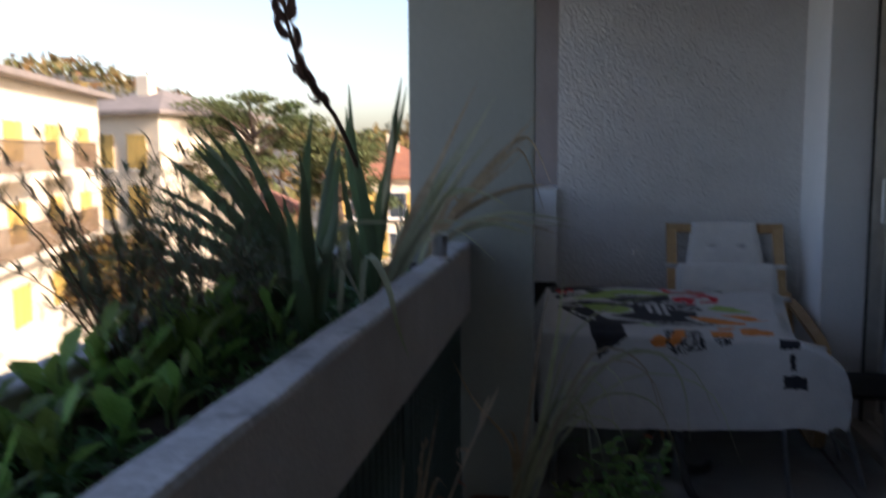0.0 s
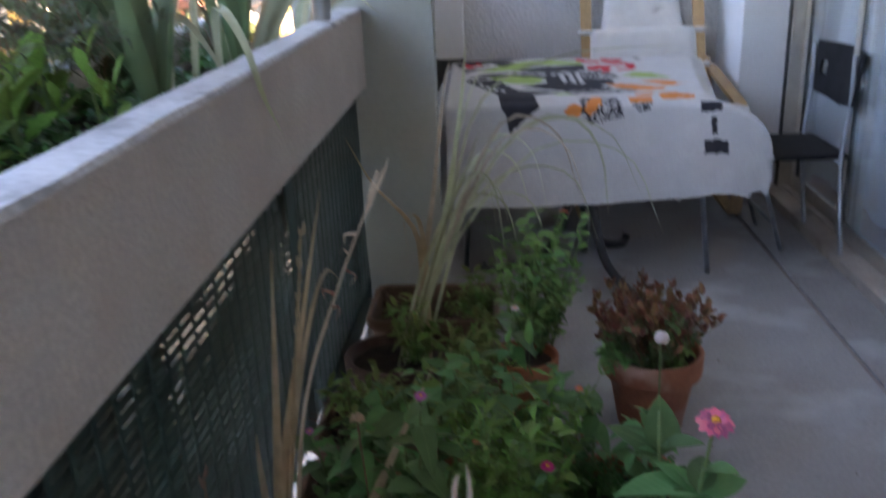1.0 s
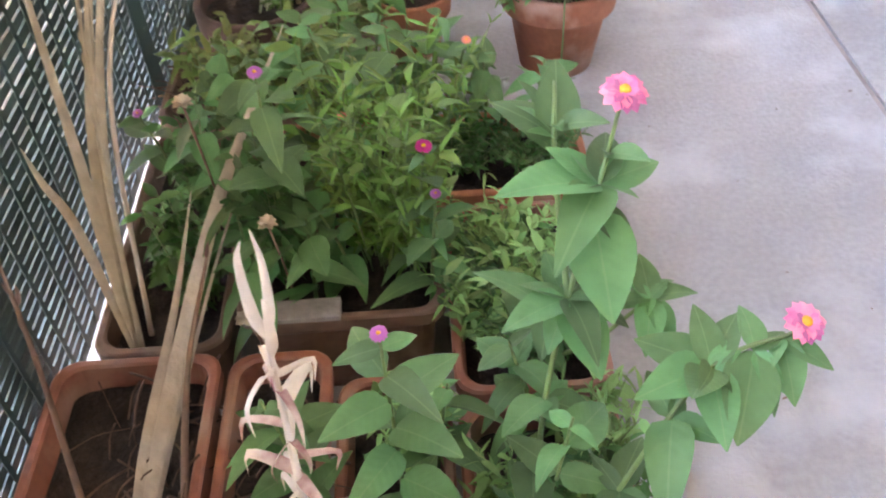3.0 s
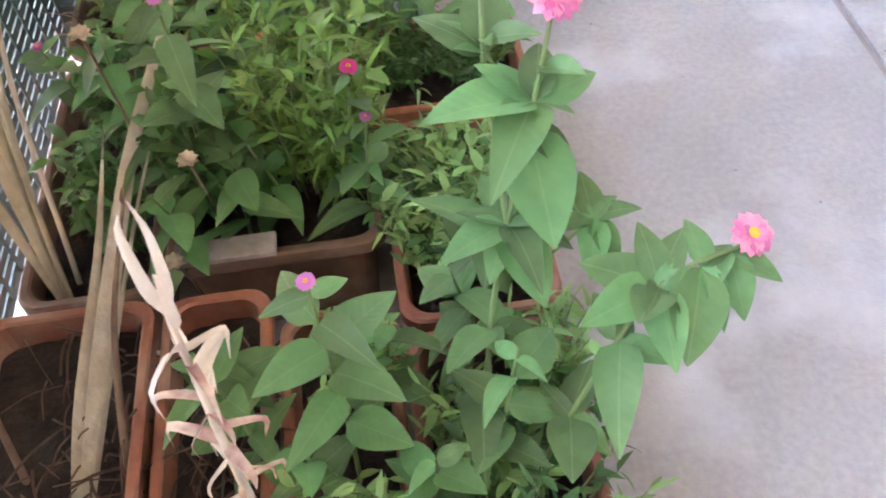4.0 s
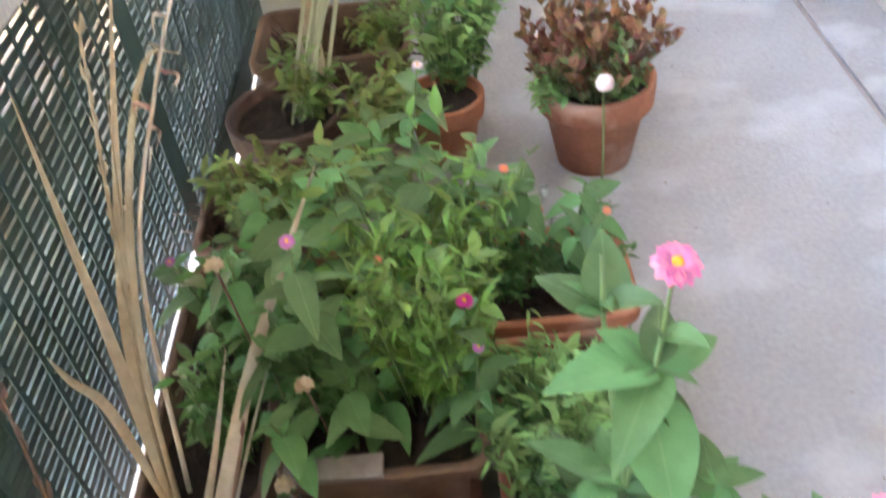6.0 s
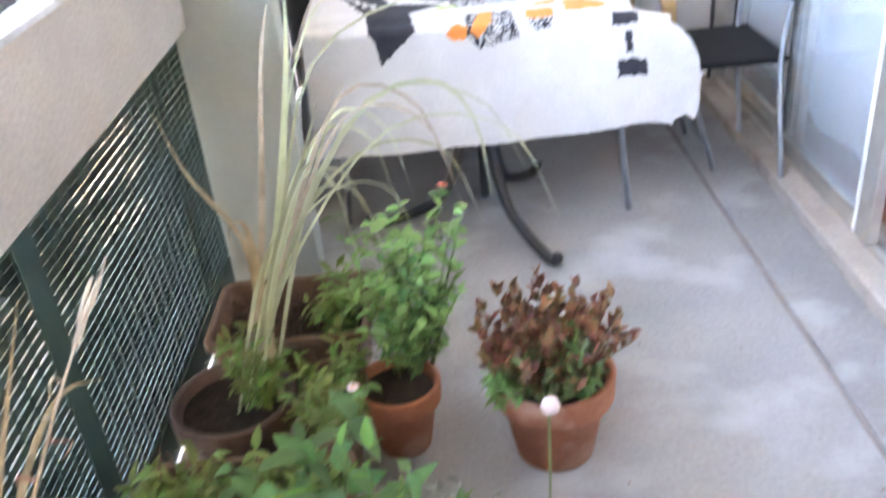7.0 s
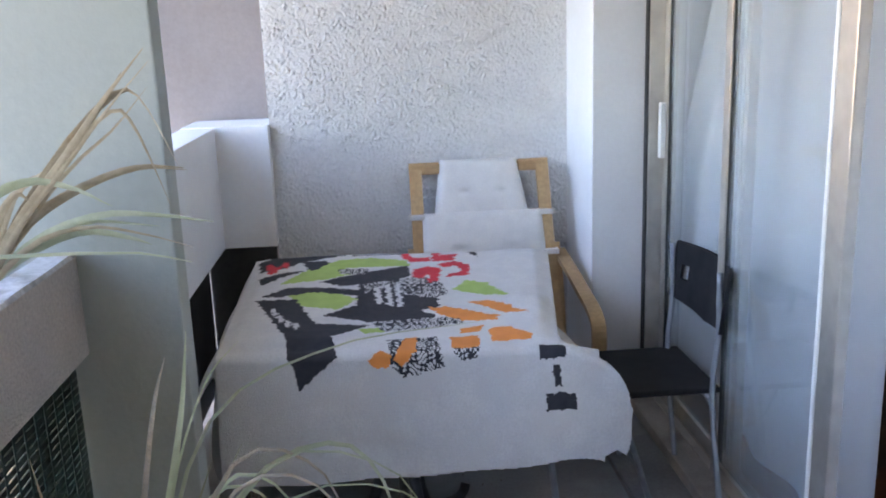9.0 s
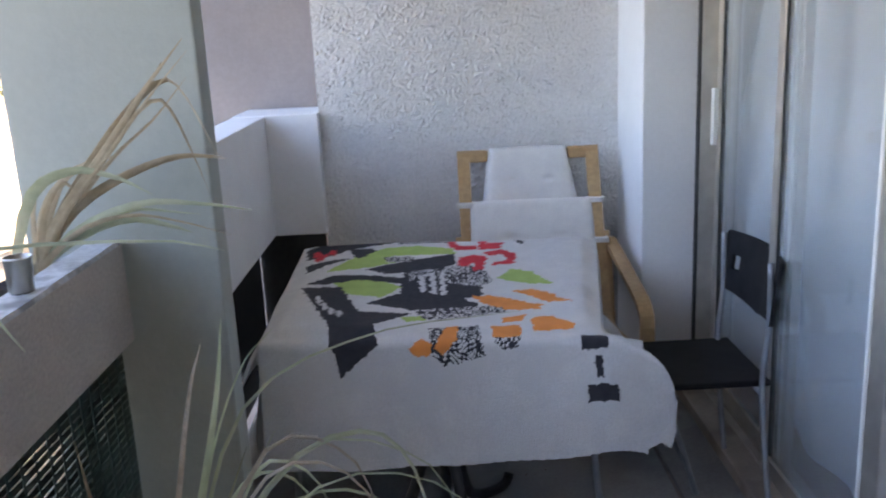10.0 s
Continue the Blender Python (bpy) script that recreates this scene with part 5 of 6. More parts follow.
zinnia((0.612, 3.470, 0.150), [(0.642, 3.450, 0.310)], (0.672, 3.430, 0.446), M_CORAL, 0.017, "leafy zinnia with small orange flower", 6, 0.085, 0.3, 27)
zinnia((0.752, 3.450, 0.150), [(0.792, 3.390, 0.291)], (0.842, 3.330, 0.407), M_CORAL, 0.015, "leafy zinnia with coral bud", 6, 0.085, 0.3, 28)
zinnia((0.172, 3.240, 0.140), [(0.182, 3.250, 0.310)], (0.202, 3.240, 0.485), M_CORAL, 0.02, "leafy zinnia beside the screen", 7, 0.09, 0.25, 29, head=False)
zinnia((0.272, 3.090, 0.150), [(0.262, 3.090, 0.291)], (0.262, 3.090, 0.407), M_CORAL, 0.02, "leafy zinnia in a brown box", 5, 0.085, 0.25, 30, head=False)
zinnia((0.692, 2.510, 0.150), [(0.712, 2.550, 0.272)], (0.742, 2.590, 0.427), M_CORAL, 0.02, "leafy zinnia in a terracotta box", 5, 0.10, 0.4, 36, head=False)
zinnia((0.712, 2.930, 0.150), [(0.732, 2.860, 0.291)], (0.757, 2.790, 0.446), M_CORAL, 0.02, "leafy zinnia in a terracotta box", 5, 0.11, 0.4, 37, head=False)

for k, (x, y, h, lf) in enumerate([(0.30, 3.14, 0.46, 0.09), (0.36, 3.20, 0.38, 0.085), (0.19, 3.47, 0.42, 0.075),
                                      (0.22, 3.42, 0.46, 0.10), (0.34, 3.44, 0.50, 0.11), (0.42, 3.36, 0.54, 0.10), (0.52, 3.46, 0.48, 0.11), (0.60, 3.50, 0.46, 0.10), (0.30, 3.36, 0.48, 0.11), (0.70, 3.46, 0.42, 0.09), (0.80, 3.46, 0.38, 0.085), (0.385, 2.62, 0.42, 0.092), (0.50, 2.40, 0.32, 0.08), (0.40, 3.66, 0.46, 0.10), (0.30, 3.62, 0.40, 0.10), (0.56, 4.18, 0.50, 0.06), (0.60, 4.22, 0.54, 0.062), (0.63, 4.17, 0.50, 0.058)]):
    zinnia((x, y, 0.15), [(x + 0.01, y - 0.005, 0.15 + (h - 0.15) * 0.5)], (x + 0.03 * math.sin(k * 2.1), y + 0.03 * math.cos(k * 1.7), h), M_CORAL, 0.018, "leafy zinnia shoot among the planter boxes", 5, lf, 0.3, 140 + k, head=False)

for k, (x, y, h, lf) in enumerate([(0.31, 3.13, 0.42, 0.105), (0.37, 3.05, 0.36, 0.10), (0.29, 2.99, 0.36, 0.095), (0.25, 3.26, 0.44, 0.11), (0.42, 3.10, 0.32, 0.09), (0.575, 3.03, 0.40, 0.095), (0.475, 2.55, 0.34, 0.082), (0.36, 2.70, 0.36, 0.085), (0.62, 2.52, 0.34, 0.085), (0.70, 2.74, 0.38, 0.10), (0.57, 2.70, 0.34, 0.09), (0.10, 3.30, 0.42, 0.095)]):
    zinnia((x, y, 0.15), [(x + 0.008, y - 0.008, 0.15 + (h - 0.15) * 0.5)], (x + 0.025 * math.sin(k * 2.7), y + 0.02 * math.cos(k * 1.3), h), M_MAUVE, 0.017, "broad-leaved zinnia crowding the planter boxes", 4, lf, 0.35, 240 + k, head=k % 6 == 5)

# the pale bud on a long thin stalk
bud = thing("daisy_bud", "pale round flower on a long thin green stalk", "flower plant", pose(0.857, 3.510, 0.150))
bp = curve([(0, 0, 0), (0.020, 0.050, 0.160), (0.032, 0.123, 0.326)], 12)
part("stem", tube(bp, 0.0022, 5), M_STEM, bud, smooth=True)
part("flower", lathe([(0.004, 0.308), (0.016, 0.313), (0.019, 0.322), (0.015, 0.334), (0.003, 0.338)], 12), M_PALE, bud, "", True, pose(0.035, 0.125, 0))

def bush(name, label, spots, shapes, material, n, size, height, droop=0.2, seed=1, stems=True, category="plant", rise=0.0, pairs=2):
    """Stems with many small leaves, rising from several spots: (x, y, z, radius)."""
    r = random.Random(seed)
    x0, y0, z0, _ = spots[0]
    t = thing(name, label, category, pose(x0, y0, z0))
    lv, sb = Leaves(), bmesh.new()
    for x, y, z, rad in spots:
        for k in range(n):
            a, q = r.uniform(0, 6.28), rad * r.random() ** 0.6
            foot = Vector((x - x0 + 0.4 * q * math.cos(a), y - y0 + 0.4 * q * math.sin(a), z - z0))
            tip = Vector((x - x0 + q * 1.15 * math.cos(a), y - y0 + q * 1.15 * math.sin(a), z - z0 + height * r.uniform(0.45, 1.0)))
            p = curve([foot, foot.lerp(tip, 0.5) + Vector((0, 0, 0.06 * height)), tip], 6)
            if stems:
                tube(p, [0.0019 - 0.0002 * i for i in range(7)], 4, bm=sb)
            for i in range(1, 7):
                for s in range(pairs):
                    w = Vector((r.gauss(0, 1), r.gauss(0, 1), rise + r.uniform(-droop, 0.9)))
                    lv.add(r.choice(shapes), aim(p[i], w, r.uniform(-0.8, 0.8)), size * r.uniform(0.6, 1.25))
    if stems:
        part("stem_mass", sb, M_STEM, t, smooth=True)["kind"] = "stuff"
    else:
        sb.free()
    ob = link("foliage", lv.mesh("foliage"), material, t)
    ob["kind"] = "stuff"
    return t
M_LEAFLT = mat("light green leaf", (0.25, 0.43, 0.15), (0.18, 0.35, 0.11), 18, 0.65, 0.1, 60, vary="island", trans=0.35)
M_WEED = mat("yellowing weed leaf", (0.14, 0.27, 0.075), (0.22, 0.25, 0.08), 18, 0.55, 0.1, 60, vary="island", trans=0.3)
M_JADEGREEN = mat("green succulent leaf", (0.10, 0.19, 0.06), (0.16, 0.15, 0.06), 30, 0.4, 0.05, 60, vary="island", trans=0.1)
bush("marigold_bush", "bright green bush of fine narrow leaves in the brown box", [(0.49, 3.14, 0.17, 0.10), (0.56, 3.38, 0.16, 0.14), (0.44, 3.30, 0.16, 0.10), (0.55, 3.12, 0.17, 0.06)], NARROW_LEAF + NARROW_LEAF + SMALL_LEAF[:1], M_LEAFBR, 30, 0.046, 0.37, 0.4, 41, rise=0.4, pairs=3)
bush("thyme", "low dark green thyme filling the clay box", [(0.80, 3.40, 0.16, 0.10), (0.66, 3.42, 0.16, 0.09)], SMALL_LEAF, M_LEAFDK, 60, 0.020, 0.11, 0.2, 43)
bush("box_herb", "small dense green herb in the terracotta box", [(0.70, 3.05, 0.15, 0.12), (0.75, 2.92, 0.15, 0.09)], SMALL_LEAF + NARROW_LEAF[:1], M_LEAFDK, 60, 0.030, 0.13, 0.2, 45)
bush("trailing_weed", "trailing green weed spilling over the terracotta box", [(0.72, 2.45, 0.15, 0.14), (0.76, 2.60, 0.15, 0.10), (0.66, 2.25, 0.15, 0.1)], SMALL_LEAF + NARROW_LEAF[:1], M_LEAFDK, 50, 0.030, 0.15, 0.3, 47)
bush("box_weed", "fresh light weeds sprouting along the terracotta boxes", [(0.70, 2.60, 0.15, 0.10), (0.76, 2.42, 0.15, 0.11), (0.66, 2.36, 0.15, 0.09), (0.80, 2.70, 0.15, 0.07), (0.52, 2.45, 0.15, 0.09), (0.54, 2.74, 0.15, 0.06)], NARROW_LEAF + SMALL_LEAF, M_LEAFLT, 26, 0.034, 0.15, 0.4, 46, rise=0.2)
bush("box_herb", "fresh light green herb crowding the terracotta box", [(0.68, 3.12, 0.15, 0.09), (0.70, 2.96, 0.15, 0.10), (0.78, 3.06, 0.15, 0.09)], NARROW_LEAF + SMALL_LEAF, M_LEAFLT, 34, 0.036, 0.16, 0.3, 44, rise=0.2)
bush("box_weed", "tangled weeds in the planter box near the screen", [(0.17, 3.34, 0.15, 0.07), (0.17, 3.08, 0.15, 0.05), (0.30, 3.12, 0.17, 0.05)], SMALL_LEAF, M_LEAFDK, 34, 0.036, 0.26, 0.3, 49)
bush("box_weed", "yellowish weeds in the brown planter box", [(0.38, 3.72, 0.16, 0.11), (0.42, 3.95, 0.15, 0.08), (0.41, 4.10, 0.15, 0.08), (0.22, 3.70, 0.16, 0.09), (0.12, 3.68, 0.16, 0.09), (0.40, 4.36, 0.17, 0.08), (0.24, 4.06, 0.20, 0.07)], SMALL_LEAF, M_WEED, 24, 0.042, 0.19, 0.4, 51, rise=0.2)
bush("pot_foliage", "bright leafy foliage in the clay pot", [(0.60, 4.20, 0.16, 0.145)], SMALL_LEAF + ZINNIA_LEAF[:1], M_LEAFLT, 50, 0.042, 0.45, 0.25, 53, rise=0.2)
bush("dusty_miller", "silvery grey foliage in a low pot", [(0.68, 3.68, 0.09, 0.12)], SMALL_LEAF + NARROW_LEAF, M_GREY, 36, 0.036, 0.10, 0.3, 55)
bush("jade_plant", "bronzed succulent with thick small leaves in the clay pot", [(0.945, 4.035, 0.21, 0.165)], [leaf_shape(0.58, -0.15, 0.7, 5), leaf_shape(0.5, 0.1, 0.6, 5)], M_JADE, 100, 0.036, 0.19, 0.0, 57, rise=1.1, pairs=3)
bush("succulent_shoots", "low green succulent shoots among the bronzed ones", [(0.94, 4.0, 0.21, 0.135)], [leaf_shape(0.58, -0.15, 0.7, 5)], M_JADEGREEN, 75, 0.029, 0.155, 0.1, 58, rise=0.8)
bush("pot_greenery", "green shoots at the rim of the succulent's pot", [(0.835, 3.99, 0.20, 0.06), (1.0, 3.97, 0.21, 0.04)], SMALL_LEAF, M_LEAFLT, 22, 0.030, 0.12, 0.4, 59)

def dry_leaves(name, label, base, blades, material=None, category="dry plant"):
    t = thing(name, label, category, Matrix.Translation(base))
    b = Vector(base)
    for pts, w, tw in blades:
        part("leaf", blade([Vector(p) - b for p in pts], w, twist=tw), material or M_STRAW, t, smooth=True)
    return t
# tall straw leaves beside the screen
dry_leaves("dry_gladiolus", "tall straw-coloured dry gladiolus leaves beside the screen", (0.065, 2.970, 0.150), [
    ([(0.065, 2.970, 0.150), (0.085, 3.040, 0.485), (0.105, 3.190, 0.702), (0.120, 3.420, 0.932)], 0.021, 0.3),
    ([(0.070, 2.970, 0.150), (0.095, 3.060, 0.485), (0.110, 3.230, 0.682), (0.113, 3.430, 0.742), (0.113, 3.595, 0.657)], 0.022, 0.9),
    ([(0.060, 2.970, 0.150), (0.085, 2.990, 0.485), (0.105, 2.990, 0.732), (0.122, 2.990, 0.952)], 0.018, 0.0),
    ([(0.065, 2.960, 0.150), (0.080, 2.930, 0.466), (0.100, 2.860, 0.622), (0.110, 2.830, 0.702)], 0.016, 0.5),
    ([(0.065, 2.970, 0.150), (0.090, 3.030, 0.446), (0.110, 3.140, 0.662), (0.120, 3.250, 0.842)], 0.016, 1.2),
])
# the broad dry blades lying over the boxes
dry_leaves("dry_leaf_sheaf", "broad straw-coloured dry leaves lying across the boxes", (0.150, 2.510, 0.160), [
    ([(0.150, 2.510, 0.160), (0.177, 2.750, 0.242), (0.227, 3.040, 0.359), (0.282, 3.230, 0.436), (0.341, 3.410, 0.511)], 0.034, 0.25),
    ([(0.140, 2.530, 0.160), (0.150, 2.730, 0.233), (0.177, 2.930, 0.310), (0.192, 3.110, 0.388)], 0.022, 0.3),
    ([(0.155, 2.520, 0.160), (0.190, 2.760, 0.235), (0.240, 3.000, 0.335), (0.285, 3.160, 0.40)], 0.022, 0.9),
], M_PALEDRY)
def dry_stalk(name, label, pts, pods, colour, r0=0.006, seed=1, pod=0.05):
    """A withered flower spike: a stalk with curled dry pods along its upper part."""
    r = random.Random(seed)
    b = Vector(pts[0])
    t = thing(name, label, "dry plant", Matrix.Translation(b))
    c = curve([Vector(p) - b for p in pts], 24)
    part("stalk", tube(c, [r0 * (1 - 0.028 * i) for i in range(25)], 7), {"pale": M_CREAM, "straw": M_STRAW}.get(colour, M_STEMDRY), t, smooth=True)
    for k in range(pods):
        i = 24 - int(k * 13 / pods + (r.random() * 0.9 if k > 2 else 0))
        d = (c[i] - c[i - 1]).normalized()
        o = Matrix.Rotation(k * 2.4 + r.uniform(-0.7, 0.7), 3, d) @ d.orthogonal().normalized()
        p = c[i]
        s = pod * r.uniform(0.7, 1.3)
        if colour == "dark":
            m = M_SPIKE
        elif colour == "straw":
            m = M_STRAW
        else:
            m = M_CREAM if k < 3 else r.choice((M_DRYPINK, M_CREAM))
        up = 0.9 if k < 3 or colour != "pale" else r.uniform(-0.2, 0.5)
        if colour != "pale":
            part("pod", blade([p, p + (o * 0.28 + d * 0.35) * s * 0.7, p + (o * 0.36 + d * 0.85) * s, p + (o * 0.30 + d * 1.25) * s], s * r.uniform(0.36, 0.5), fold=0.6, n=7), m, t, smooth=True)
            continue
        part("pod", blade([p, p + (o * (0.28 if k < 3 else r.uniform(0.3, 0.6)) + d * up) * s * 0.6, p + (o * (0.22 if k < 3 else 1.0) + d * (up * 1.9 if k < 3 else up * 0.7)) * s, p + (o * (0.10 if k < 3 else 0.95) + d * (up * 2.6 if k < 3 else up - 0.8)) * s * r.uniform(0.7, 1.2)], s * r.uniform(0.18, 0.34), fold=0.5, n=9), m, t, smooth=True)
    return t
dry_stalk("withered_gladiolus", "withered pale gladiolus spike with curled reddish pods", [(0.437, 2.425, 0.150), (0.446, 2.420, 0.400), (0.452, 2.418, 0.620), (0.456, 2.428, 0.800)], 24, "pale", 0.0075, 61, 0.040)
dry_stalk("withered_gladiolus", "thin withered gladiolus spike with a reddish tip beside the screen", [(0.080, 3.010, 0.150), (0.115, 3.110, 0.570), (0.185, 3.230, 0.800), (0.245, 3.345, 0.945)], 9, "pale", 0.005, 63, 0.036)
dry_stalk("withered_gladiolus", "straw-coloured dry spike with small husks beside the screen", [(0.075, 2.965, 0.150), (0.098, 3.02, 0.45), (0.112, 3.10, 0.68), (0.118, 3.22, 0.90)], 30, "straw", 0.0055, 64, 0.017)
dry_stalk("dry_stick", "dark dry twig leaning on the screen", [(0.060, 2.640, 0.150), (0.030, 2.770, 0.388), (0.000, 2.866, 0.597)], 8, "dark", 0.006, 65, 0.02)
dry_stalk("dry_stick", "dark dry twig standing in the planter box", [(0.202, 2.610, 0.150), (0.232, 2.750, 0.349), (0.262, 2.890, 0.446)], 2, "dark", 0.007, 66, 0.02)
# bent dry stalk in the far box
dry_leaves("bent_dry_stalk", "bent straw-coloured stalk broken over in the far box", (0.282, 4.040, 0.160), [
    ([(0.282, 4.040, 0.160), (0.262, 4.130, 0.436), (0.232, 4.210, 0.582), (0.090, 4.370, 0.682), (-0.020, 4.550, 0.792)], 0.020, 0.0),
    ([(0.282, 4.050, 0.160), (0.272, 4.150, 0.485), (0.247, 4.207, 0.617), (0.202, 4.220, 0.602), (0.212, 4.190, 0.524)], 0.020, 0.4),
])
# tall half-dry grass in the far box
r = random.Random(71)
GB = Vector((0.205, 4.05, 0.185))
gr = [([GB, (0.325, 4.150, 0.582), (0.385, 4.340, 0.932), (0.405, 4.406, 1.129)], 0.024, 0.2), ([GB, (0.335, 4.160, 0.602), (0.452, 4.330, 0.952), (0.712, 4.450, 1.060), (1.062, 4.540, 1.070)], 0.012, 0.5),
      ([GB, (0.362, 4.160, 0.582), (0.542, 4.270, 0.842), (0.715, 4.326, 0.887), (0.812, 4.320, 0.782), (0.840, 4.310, 0.576)], 0.018, 0.3), ([GB, (0.325, 4.180, 0.582), (0.382, 4.310, 0.862), (0.442, 4.390, 1.022), (0.512, 4.410, 1.100)], 0.014, 0.9)]
for k in range(15):
    bx, by = GB.x + r.uniform(-0.055, 0.05), GB.y + r.uniform(-0.05, 0.04)
    q, top = r.uniform(0.10, 0.56), r.uniform(0.70, 0.96)
    wy = r.uniform(0.10, 0.36)
    if k % 6 == 0:
        gr.append(([(bx, by, 0.16), (bx + 0.08 + q * 0.1, by + wy * 0.45, 0.55), (bx + 0.12 + q * 0.25, by + wy * 0.9, top), (bx + 0.13 + q * 0.4, by + wy * 1.1, top + 0.12)], r.uniform(0.010, 0.018), r.uniform(-0.8, 0.8)))
    else:
        gr.append(([(bx, by, 0.16), (bx + 0.085 + q * 0.12, by + wy * 0.45, 0.52), (bx + 0.14 + q * 0.5, by + wy * 0.9, top * 0.93), (bx + 0.16 + q * 0.95, by + wy, top * 0.9), (bx + 0.17 + q * 1.15, by + wy, top * r.uniform(0.58, 0.82))], r.uniform(0.008, 0.015), r.uniform(-0.8, 0.8)))
gt = dry_leaves("tall_grass", "tall half-dry pale grass arching out of the brown box", GB, gr, M_STRAWG)
for i, o in enumerate(gt.children):
    if i % 5 == 4:
        o.data.materials[0] = M_PALEDRY

def seedhead(x, y, z, zb, label="dry brown zinnia seed head on a thin stalk"):
    t = thing("seed_head", label, "dry flower", pose(x, y, zb))
    h = z - zb
    part("stem", tube(curve([(0.01, 0.03, 0), (0.008, 0.015, h * 0.5), (0, 0, h)], 8), 0.0022, 5), M_STEMDRY, t, smooth=True)
    lv = Leaves()
    for k in range(16):
        lv.add(PETAL, Matrix.Translation((0, 0, h)) @ Matrix.Rotation(k * 2.4, 4, "Z") @ Matrix.Rotation(0.9 - 0.05 * k, 4, "X"), 0.017)
    link("head", lv.mesh("head"), M_SEEDHEAD, t)["kind"] = "stuff"
    return t
seedhead(0.215, 3.126, 0.550, 0.15)
seedhead(0.328, 3.011, 0.393, 0.16)
seedhead(0.281, 2.916, 0.279, 0.15)

# dry litter of roots and twigs in the boxes
def litter(name, label, x0, x1, y0, y1, z, n, seed, length=0.09):
    r = random.Random(seed)
    bm = bmesh.new()
    for k in range(n):
        p = Vector((r.uniform(x0, x1), r.uniform(y0, y1), z + r.uniform(0, 0.02)))
        d = Vector((r.gauss(0, 1), r.gauss(0, 1), r.gauss(0.1, 0.45))).normalized() * length * r.uniform(0.4, 1.2)
        tube(curve([p, p + d * 0.5 + Vector((0, 0, 0.012)), p + d], 5), 0.0016 * r.uniform(0.6, 1.6), 4, bm=bm)
    return solid(name, bm, M_ROOT, label, "dry twigs", kind="stuff", smooth=True)
litter("dry_roots", "tangle of dry brown roots on the soil", 0.07, 0.21, 2.3, 2.85, 0.18, 130, 81)
litter("dry_roots", "tangle of dry brown roots on the soil", 0.28, 0.40, 2.2, 2.82, 0.17, 110, 82)
litter("dry_roots", "matted dry roots in the far brown box", 0.09, 0.45, 4.29, 4.53, 0.165, 380, 83, 0.11)
litter("dry_roots", "dry stalks lying in the brown box", 0.03, 0.44, 3.61, 3.82, 0.17, 200, 84, 0.12)

# ---------------------------------------------------------------- plants in the trough
M_ROCKET = mat("lobed salad leaf", (0.24, 0.40, 0.095), (0.18, 0.32, 0.07), 18, 0.5, 0.15, 60, vary="object", trans=0.45)
LOBED_MESH = [shape_mesh("leaf", s, M_ROCKET) for s in LOBED_LEAF]
r = random.Random(91)
def rocket(x, y, n, size, tall=1.0, label="lush lobed green salad plant in the trough"):
    """Upright stems with blunt, slightly lobed leaves at several heights."""
    t = thing("salad_plant", label, "salad plant", pose(x, y, 1.08), group="salad plants in the trough")
    for q in range(2):
        lx, ly, h = r.uniform(-0.03, 0.03), r.uniform(-0.03, 0.03), r.uniform(0.05, 0.13) * tall
        part("stem", tube(curve([(lx * 0.3, ly * 0.3, -0.01), (lx * 0.6, ly * 0.6, h * 0.5), (lx, ly, h)], 5), 0.0032, 5), M_STEM, t)
        for k in range(n):
            a, u = k * 2.4 + r.uniform(-0.4, 0.4), 0.3 + 0.7 * k / n
            w = Vector((math.cos(a), math.sin(a), r.uniform(0.7, 2.8)))
            link("leaf", r.choice(LOBED_MESH), None, t, "", aim((lx * u, ly * u, h * u), w, r.uniform(-0.6, 0.6)) @ SCALE(size * r.uniform(0.6, 1.15)))
for k in range(18):
    rocket(-0.24 - 0.13 * (k % 2) + r.uniform(-0.04, 0.04), 1.86 + 0.085 * k + r.uniform(-0.03, 0.03), 4, 0.092, 0.8 + 0.05 * k)
for k in range(11):
    rocket(-0.40 + r.uniform(-0.04, 0.04), 1.95 + 0.135 * k + r.uniform(-0.03, 0.03), 4, 0.105, 0.9 + 0.08 * k)
bush("trough_weed", "small weeds carpeting the trough soil", [(-0.16, 2.0 + 0.28 * k, 1.09, 0.12) for k in range(9)] + [(-0.34, 2.1 + 0.35 * k, 1.09, 0.14) for k in range(7)], SMALL_LEAF, M_LEAFDK, 18, 0.032, 0.07, 0.3, 93)

def sword_plant(x, y, n, h, w, label, seed, lean=0.35, mats=(M_BLADE,)):
    q = random.Random(seed)
    t = thing("sword_plant", label, "plant", pose(x, y, 1.07))
    for k in range(n):
        a = q.uniform(0, 6.28)
        d = Vector((math.cos(a), math.sin(a), 0)) * q.uniform(0.05, lean)
        hh = h * q.uniform(0.6, 1.0)
        b0 = Vector((q.uniform(-0.025, 0.025), q.uniform(-0.025, 0.025), 0))
        part("leaf", blade([b0, b0 + d * 0.25 + Vector((0, 0, hh * 0.45)), b0 + d * 0.65 + Vector((0, 0, hh * 0.8)), b0 + d * 1.15 + Vector((0, 0, hh * q.uniform(0.75, 1.05)))], w * q.uniform(0.7, 1.2), twist=q.uniform(0, 3)), mats[k % len(mats)], t, smooth=True)
    return t
sword_plant(-0.18, 4.35, 5, 0.36, 0.026, "gladiolus with tall sword leaves, partly dry", 107, 0.30, (M_BLADE, M_STRAWG, M_STRAW))

